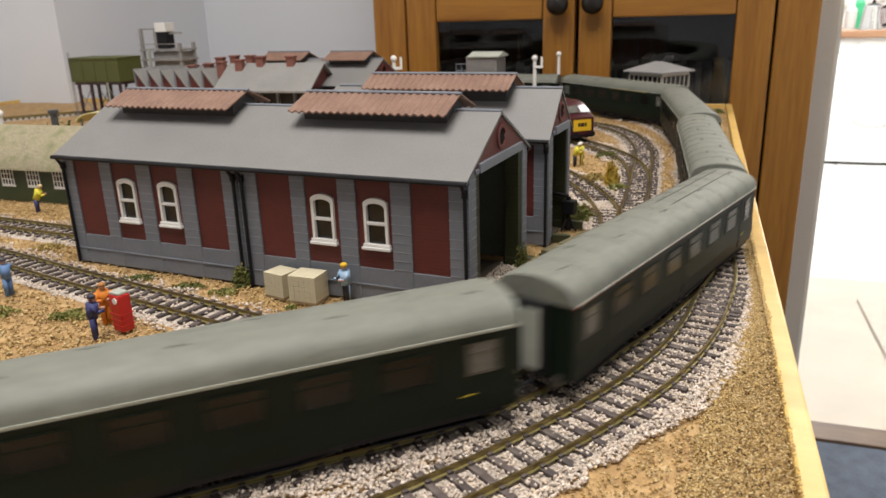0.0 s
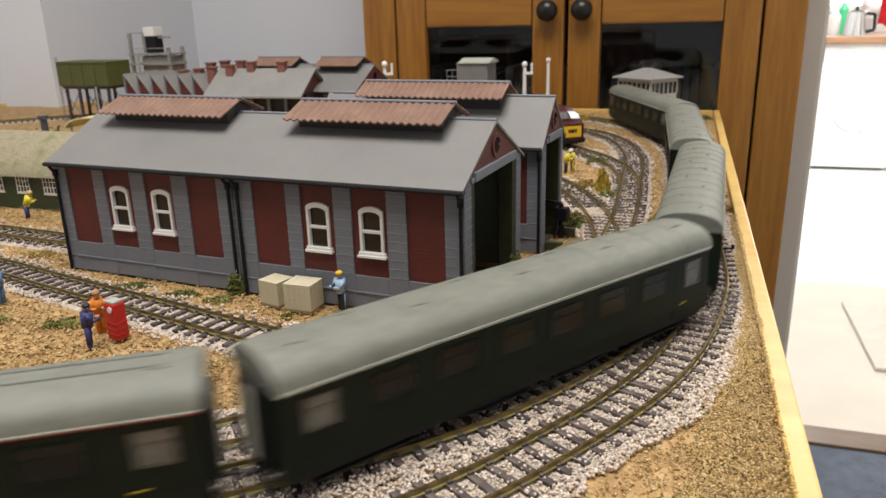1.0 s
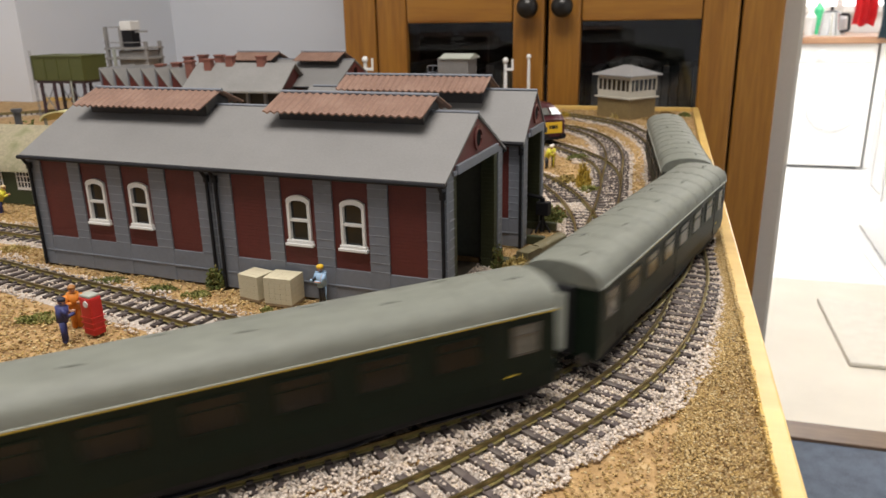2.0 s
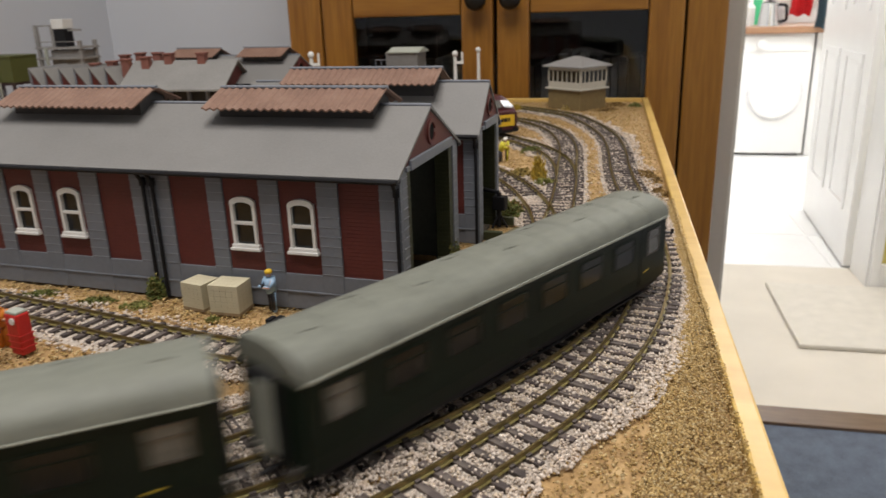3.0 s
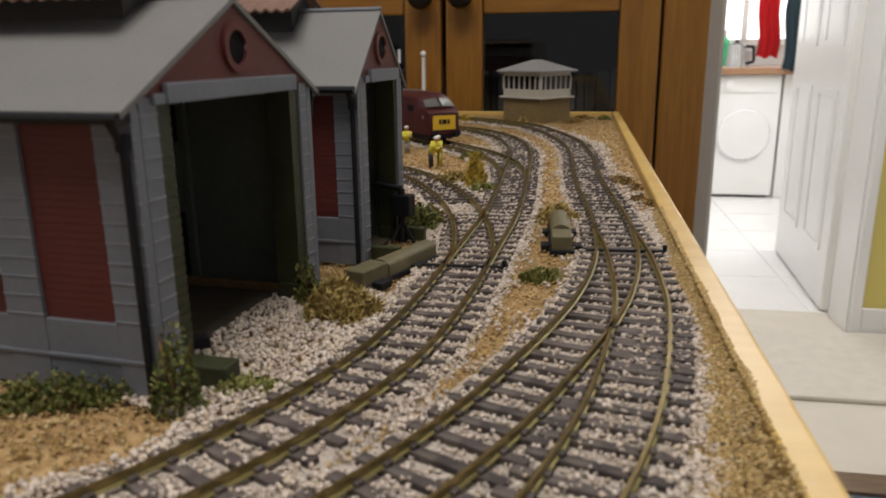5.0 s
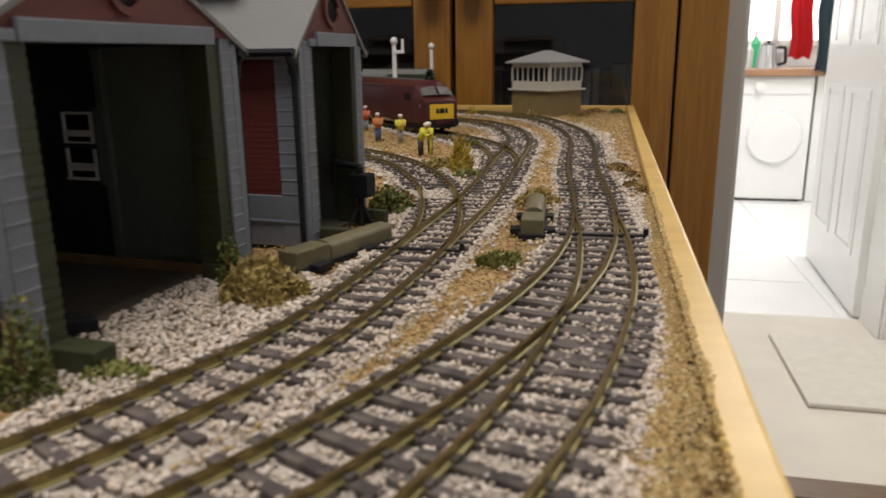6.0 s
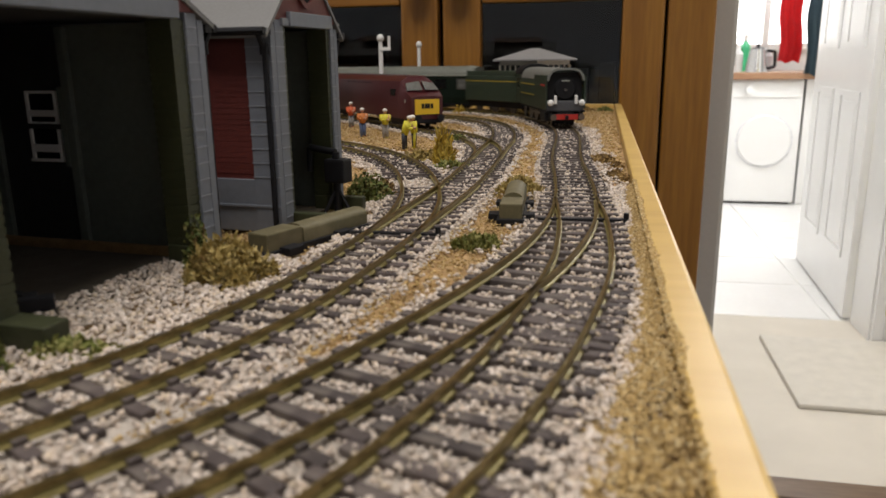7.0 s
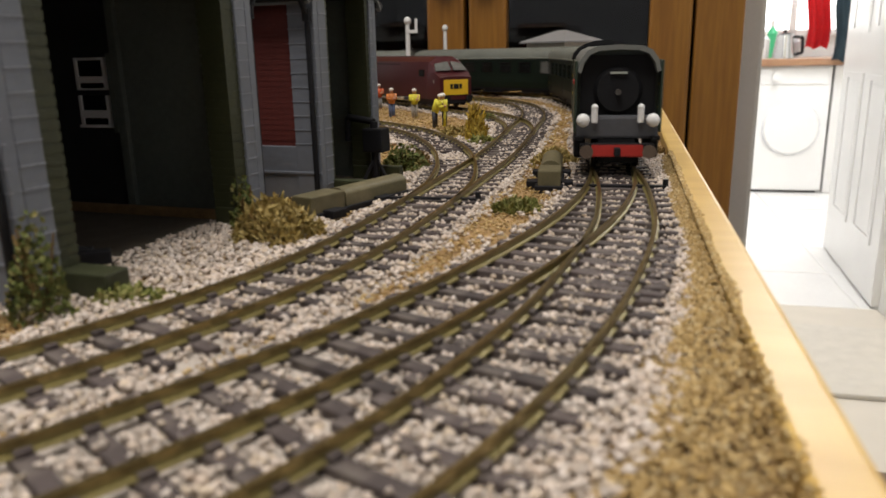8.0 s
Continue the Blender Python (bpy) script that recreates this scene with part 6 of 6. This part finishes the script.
def tuft(name, x, y, rx, ry, h, n, material, label, leaf=0.0016, long=1.0, up=0.0, seed=0, category="tuft", group="tufts of scenic flock"):
    r = np.random.RandomState(seed * 77 + int(abs(x * 1e4)) + int(abs(y * 1e4)))
    verts, faces = [], []
    for i in range(n):
        a, q = r.uniform(0, 6.283), math.sqrt(r.uniform())
        lump = 0.75 + 0.25 * math.sin(3 * a + x * 300) * math.cos(2 * a)
        px, py = rx * q * math.cos(a) * lump, ry * q * math.sin(a) * lump
        top = h * (1 - q ** 2) ** 0.6 * (0.8 + 0.2 * math.sin(5 * a + seed))
        pz = r.uniform(0, 1) ** 0.7 * top
        d = Vector(r.normal(size=3))
        d.z = abs(d.z) * (1 + up) + up
        d.normalize()
        s = Vector(r.normal(size=3)).cross(d).normalized()
        L, w = leaf * long * r.uniform(0.6, 1.4), leaf * 0.45 * r.uniform(0.6, 1.3)
        c = Vector((px, py, pz))
        b = d.cross(s) * leaf * 0.25
        k = len(verts)
        verts += [c - s * w * 0.6, c + s * w * 0.6, c + d * L * 0.55 + s * w + b, c + d * L, c + d * L * 0.55 - s * w + b]
        faces += [(k, k + 1, k + 2, k + 4), (k + 4, k + 2, k + 3)]
    me = bpy.data.meshes.new(name)
    me.from_pydata([tuple(v) for v in verts], [], faces)
    me.materials.append(material)
    if name == "bush":
        ob = thing("bush", pose(x, y, -0.0012), label, category, group)
        fo = new("foliage", me)
        fo.parent = ob
        bm = bmesh.new()
        for k in range(5):
            a = r.uniform(0, 6.283)
            rod(bm, (0, 0, 0), (rx * 0.5 * math.cos(a), ry * 0.5 * math.sin(a), h * r.uniform(0.5, 0.8)), 0.0004 + h * 0.012, 6, 0.0002)
        part("stem", bm, M_BROWN, ob, "thin brown stems")
        return ob
    ob = new(name, me)
    ob.matrix_world = pose(x, y, -0.0012)
    return tagged(ob, label, category, group)


for i, (x, y, rx, ry, h, n, mt, lf, lg, up, lab) in enumerate((
        (0.0530, 0.3835, 0.0080, 0.0050, 0.025, 760, M_LEAF, 0.0013, 1.0, 0.2, "dark green climbing bush at the shed corner"),
        (0.022, 0.3905, 0.022, 0.006, 0.010, 1500, M_LEAF, 0.0012, 1.0, 0.2, "low dark green growth along the shed wall"),
        (0.066, 0.392, 0.012, 0.007, 0.004, 500, M_LEAF2, 0.0014, 1.2, 0.4, "fresh green flock on the ballast"),
        (0.0895, 0.4445, 0.0155, 0.0125, 0.0135, 5200, M_LICHEN, 0.0009, 2.4, 0.1, "straw-coloured lichen clump beside the shed door"),
        (0.080, 0.458, 0.005, 0.005, 0.019, 350, M_LEAF, 0.0017, 1.0, 0.3, "small upright green bush against the shed pier"),
        (0.1655, 0.472, 0.0095, 0.0065, 0.0042, 1500, M_LEAF2, 0.0009, 2.4, 0.8, "bright green grass tuft between the tracks"),
        (0.1985, 0.570, 0.0130, 0.0090, 0.0080, 2200, M_LICHEN, 0.0010, 2.6, 0.6, "straw grass behind the point motor"),
        (0.1295, 0.566, 0.0120, 0.0150, 0.0130, 1100, M_LEAF, 0.0019, 1.0, 0.1, "green and brown bush beside the curved siding"),
        (0.1370, 0.575, 0.0080, 0.0100, 0.0090, 500, M_BROWN, 0.0019, 1.0, 0.1, "brown scrub beside the curved siding"),
        (0.1735, 0.668, 0.0075, 0.0075, 0.0230, 1500, M_WEED, 0.0010, 4.0, 1.6, "tall yellow weed growing beside the track"),
        (0.1770, 0.657, 0.0120, 0.0080, 0.0050, 500, M_LEAF2, 0.0016, 1.3, 0.5, "fresh green tuft below the yellow weed"),
        (0.1640, 0.690, 0.0130, 0.0100, 0.0080, 500, M_LICHEN, 0.0019, 1.4, 0.4, "straw-coloured scrub behind the yellow weed"),
        (0.1940, 0.800, 0.0150, 0.0090, 0.0060, 600, M_LEAF, 0.0018, 1.0, 0.2, "dark green bush between two curved tracks"),
        (-0.0835, 0.4400, 0.0070, 0.0050, 0.0150, 600, M_LEAF, 0.0017, 1.0, 0.2, "dark green bush at the joint of the shed"),
        (-0.0560, 0.4330, 0.0060, 0.0040, 0.0140, 350, M_BROWN, 0.0017, 1.0, 0.2, "brown-green weed behind the pallets"),
        (-0.0470, 0.4030, 0.0040, 0.0030, 0.0030, 200, M_LEAF2, 0.0013, 1.2, 0.5, "tiny green tuft in front of the pallets"),
        (-0.0900, 0.4290, 0.0100, 0.0050, 0.0030, 300, M_LEAF2, 0.0013, 1.2, 0.5, "green ground cover along the shed"),
        (-0.1150, 0.4400, 0.0120, 0.0060, 0.0030, 350, M_LEAF, 0.0013, 1.2, 0.5, "dark green ground cover along the shed"),
        (-0.1500, 0.4560, 0.0140, 0.0050, 0.0030, 350, M_LEAF, 0.0013, 1.2, 0.4, "low green growth at the foot of the shed wall"),
        (-0.1650, 0.3990, 0.0180, 0.0090, 0.0026, 450, M_LEAF2, 0.0013, 1.2, 0.4, "thin green flock beside the siding"),
        (-0.2080, 0.4050, 0.0140, 0.0080, 0.0040, 350, M_LEAF2, 0.0013, 1.2, 0.5, "green grass patch on the sand"),
        (-0.2420, 0.5250, 0.0160, 0.0080, 0.0030, 300, M_LICHEN, 0.0014, 1.2, 0.4, "straw grass between the sidings"),
        (0.2690, 0.6600, 0.0080, 0.0300, 0.0055, 600, M_BROWN, 0.0018, 1.0, 0.0, "brown crumbly scrub beside the main line"),
        (0.2560, 0.6050, 0.0070, 0.0130, 0.0045, 300, M_BROWN, 0.0018, 1.0, 0.0, "brown crumbs at the board edge"),
        (0.3100, 1.0950, 0.0120, 0.0100, 0.0080, 300, M_LICHEN, 0.0020, 1.2, 0.4, "straw grass before the signal box"),
        (0.3850, 1.1150, 0.0160, 0.0110, 0.0065, 350, M_BROWN, 0.0020, 1.1, 0.2, "brown scrub at the board corner"),
        (0.4080, 1.1000, 0.0120, 0.0100, 0.0060, 300, M_LEAF, 0.0020, 1.1, 0.2, "green scrub at the board corner"),
        (0.3560, 1.0700, 0.0200, 0.0120, 0.0050, 350, M_BROWN, 0.0020, 1.1, 0.2, "low brown scrub near the signal box"),
        (0.2380, 1.1100, 0.0100, 0.0080, 0.0090, 250, M_WEED, 0.0020, 1.6, 0.8, "yellow weed at the far bend"),
        (-0.3650, 0.7900, 0.0400, 0.0300, 0.0560, 1800, M_LEAF, 0.0040, 1.0, 0.1, "dark green tree foliage behind the hut"),
        (-0.5550, 0.9100, 0.0700, 0.0400, 0.0620, 2200, M_LEAF, 0.0050, 1.0, 0.1, "dense green trees beside the hut"),
)):
    tuft("grass_tuft" if h < 0.012 else "bush", x, y, rx, ry, h, n, mt, lab, lf, lg, up, i, "tuft" if h < 0.012 else "bush", "tufts of scenic flock" if h < 0.012 else "bushes")


# ---- loose ballast and sand ----
def chips(name, pts, rad, flat, material, label, seed):
    """Many small irregular stones as one loose heap."""
    r = np.random.RandomState(seed)
    n = len(pts)
    base = np.array([(1, 0, 0), (-1, 0, 0), (0, 1, 0), (0, -1, 0), (0, 0, 1), (0, 0, -1)], float)
    tri = np.array([(0, 2, 4), (2, 1, 4), (1, 3, 4), (3, 0, 4), (2, 0, 5), (1, 2, 5), (3, 1, 5), (0, 3, 5)])
    v = np.repeat(base[None], n, 0) * r.uniform(0.65, 1.3, (n, 6, 1)) + r.uniform(-0.35, 0.35, (n, 6, 3))
    q = r.normal(size=(n, 4))
    q /= np.linalg.norm(q, axis=1)[:, None]
    w, x, y, z = q.T
    R = np.stack([np.stack([1 - 2 * (y * y + z * z), 2 * (x * y - z * w), 2 * (x * z + y * w)], 1), np.stack([2 * (x * y + z * w), 1 - 2 * (x * x + z * z), 2 * (y * z - x * w)], 1), np.stack([2 * (x * z - y * w), 2 * (y * z + x * w), 1 - 2 * (x * x + y * y)], 1)], 1)
    v = np.einsum("nij,nkj->nki", R, v) * rad[:, None, None]
    v[:, :, 2] *= flat
    v += pts[:, None, :]
    me = bpy.data.meshes.new(name)
    me.vertices.add(n * 6)
    me.vertices.foreach_set("co", v.reshape(-1).astype(np.float32))
    f = (tri[None] + 6 * np.arange(n)[:, None, None]).reshape(-1)
    me.loops.add(n * 24)
    me.loops.foreach_set("vertex_index", f.astype(np.int32))
    me.polygons.add(n * 8)
    me.polygons.foreach_set("loop_start", np.arange(0, n * 24, 3, dtype=np.int32))
    me.update(calc_edges=True)
    me.materials.append(material)
    ob = new(name, me)
    return tagged(ob, label, "ballast" if "ballast" in name else "sand", kind="stuff")


rs = np.random.RandomState(5)
LINES = [LOOP, OUTER, INNER, SHED_ROAD, LOCO_ROAD, YARD, YARD_FAR]
ctr = np.concatenate([l.xy[::3] for l in LINES])
C17, S17 = math.cos(radians(17.6)), math.sin(radians(17.6))
slp = np.array(sleeper_spots)
sheds = [(0.048, 0.388, 0.278, 0.090), (0.100, 0.500, 0.165, 0.0525), (-0.078, 0.892, 0.24, 0.09)]


def spread(n, box_uv, near_only=False):
    u = rs.uniform(box_uv[0], box_uv[1], n)
    v = rs.uniform(box_uv[2], box_uv[3], n)
    xy = np.stack([u * C17 + v * S17, -u * S17 + v * C17], 1)
    keep = np.ones(n, bool)
    a = math.radians(-22.64)
    for sx, sy, L, W in sheds:
        lx = (xy[:, 0] - sx) * math.cos(a) + (xy[:, 1] - sy) * math.sin(a)
        ly = -(xy[:, 0] - sx) * math.sin(a) + (xy[:, 1] - sy) * math.cos(a)
        keep &= ~((lx < -0.012) & (lx > -L) & (ly > 0.0) & (ly < W))
    return xy[keep]


def nearest(xy, pts):
    out = np.empty(len(xy))
    idx = np.empty(len(xy), int)
    for i in range(0, len(xy), 4000):
        d = ((xy[i:i + 4000, None, :] - pts[None]) ** 2).sum(2)
        idx[i:i + 4000] = d.argmin(1)
        out[i:i + 4000] = np.sqrt(d.min(1))
    return out, idx


def wobble(xy, k, amp):
    return np.array([amp * noise.noise((p[0] * k, p[1] * k, 1.7)) for p in xy])


def strip(xy, d):
    """The sandy strip between the inner and the main line."""
    a, _ = nearest(xy, LOOP.xy[::4])
    b, _ = nearest(xy, INNER.xy[::4])
    return (a < 0.045) & (b < 0.045) & (xy[:, 1] > 0.30) & (d > 0.0168 + wobble(xy, 55, 0.008)) & (a + b < 0.075) & (a > 0.012) & (b > 0.012) & (xy[:, 0] < np.interp(xy[:, 1], *LOOP_X))


LOOP_X = [np.array(q) for q in zip(*sorted((p[1], p[0]) for p in LOOP.xy[::6] if 0.29 < p[1] < 0.97 and p[0] > 0.03))]


def stone_field(name, n, box_uv, r0, r1, label, seed):
    xy = spread(n, box_uv)
    d, _ = nearest(xy, ctr)
    edge = 0.0222 + wobble(xy, 60, 0.009)
    apron = (np.hypot(xy[:, 0] - 0.074, xy[:, 1] - 0.425) < 0.050) & (xy[:, 1] > 0.375)
    margin = (xy[:, 0] * C17 - xy[:, 1] * S17 > 0.02) & (d < 0.0245 + wobble(xy, 40, 0.010))
    ok = ((d < edge) | apron | margin) & ~(strip(xy, d) & (rs.uniform(size=len(xy)) < 0.88))
    xy, d = xy[ok], d[ok]
    ds, ks = nearest(xy, slp[:, :2])
    rel = xy - slp[ks, :2]
    al = np.abs((rel * slp[ks, 2:4]).sum(1))
    ac = np.abs(rel[:, 0] * -slp[ks, 3] + rel[:, 1] * slp[ks, 2])
    on = (al < 0.0022) & (ac < slp[ks, 4])
    dm, _ = nearest(xy, LOOP.xy[::2])
    sparse = (dm < 0.0085) & (xy[:, 1] > 0.345) & (xy[:, 1] < 0.52) & (rs.uniform(size=len(xy)) < 0.5)
    rail = np.zeros(len(xy), bool)
    for l in LINES:
        dl, _ = nearest(xy, l.xy[::2])
        rail |= np.abs(dl - GAUGE) < 0.0021
    bare = (dm < 0.017) & (xy[:, 1] > 0.34) & (xy[:, 1] < 0.56)      # the newer turnout is swept clean
    keep = ~rail & ~sparse & (~on | (rs.uniform(size=len(xy)) < np.where(bare, 0.02, 0.13)))
    xy, on, inside = xy[keep], on[keep], (ac < slp[ks, 4])[keep] & (ds < 0.02)[keep]
    rad = rs.uniform(r0, r1, len(xy)) * np.where(inside, 0.82, 1.0)
    z = np.where(on, 0.0013, np.where(inside, rs.uniform(-0.0004, 0.0008, len(xy)), rs.uniform(-0.0002, 0.0009, len(xy))))
    return chips(name, np.column_stack([xy, z]), rad, 0.75, M_STONE, label, seed)


stone_field("ballast_near", 100000, (-0.16, 0.066, 0.20, 0.62), 0.0005, 0.00112, "pale pinkish grey stone ballast along the near tracks", 1)
stone_field("ballast_far", 44000, (-0.30, 0.066, 0.62, 1.22), 0.0007, 0.0015, "pale grey stone ballast along the far tracks", 2)
stone_field("ballast_yard", 26000, (-0.56, -0.16, 0.20, 0.60), 0.0006, 0.0012, "pale stone ballast along the yard sidings", 3)


def sand_field(name, n, box_uv, r0, r1, label, seed):
    xy = spread(n, box_uv)
    d, _ = nearest(xy, ctr)
    keep = (d > 0.0205 + rs.uniform(-0.004, 0.008, len(xy))) | (strip(xy, d) & (d > 0.0165))
    xy = xy[keep]
    return chips(name, np.column_stack([xy, rs.uniform(-0.0014, 0.0002, len(xy))]), rs.uniform(r0, r1, len(xy)), 0.6, M_SANDCHIP, label, seed)


sand_field("sand_near", 62000, (-0.20, 0.067, 0.20, 0.62), 0.0003, 0.00078, "coarse ochre sand beside the tracks", 11)
sand_field("sand_yard", 42000, (-0.56, -0.16, 0.16, 0.58), 0.0005, 0.0011, "coarse ochre wood-chip ground in the yard", 12)
sand_field("sand_far", 22000, (-0.25, 0.067, 0.62, 1.228), 0.0006, 0.0012, "ochre sand at the far end of the layout", 13)


def sand_bank(n, seed):
    """Sand heaped against the pine edging, spilling over it here and there."""
    v = rs.uniform(0.20, 0.62, n)
    reach = np.array([0.0235 + 0.010 * noise.noise((q * 22, 0.3, 0)) + 0.004 * noise.noise((q * 70, 1.3, 0)) for q in v]) * np.interp(v, [0.20, 0.34, 0.44, 0.62], [1.35, 1.0, 0.28, 0.16])
    k = rs.uniform(0, 1, n) ** 0.8
    spill = np.array([0.0012 + 0.0022 * max(0.0, noise.noise((q * 45, 4.1, 0))) for q in v])
    u = 0.0682 + spill - k * (reach + spill)
    z = np.where(u > 0.068, 0.0042, -0.0010 + 0.0046 * (1 - k) ** 0.7 * rs.uniform(0.9, 1.0, n))
    xy = np.stack([u * C17 + v * S17, -u * S17 + v * C17], 1)
    return chips("sand_bank", np.column_stack([xy, z]), rs.uniform(0.0003, 0.0007, n), 0.45, M_SANDCHIP, "ochre sand heaped against the pine edging", seed)


sand_bank(26000, 21)


motions()
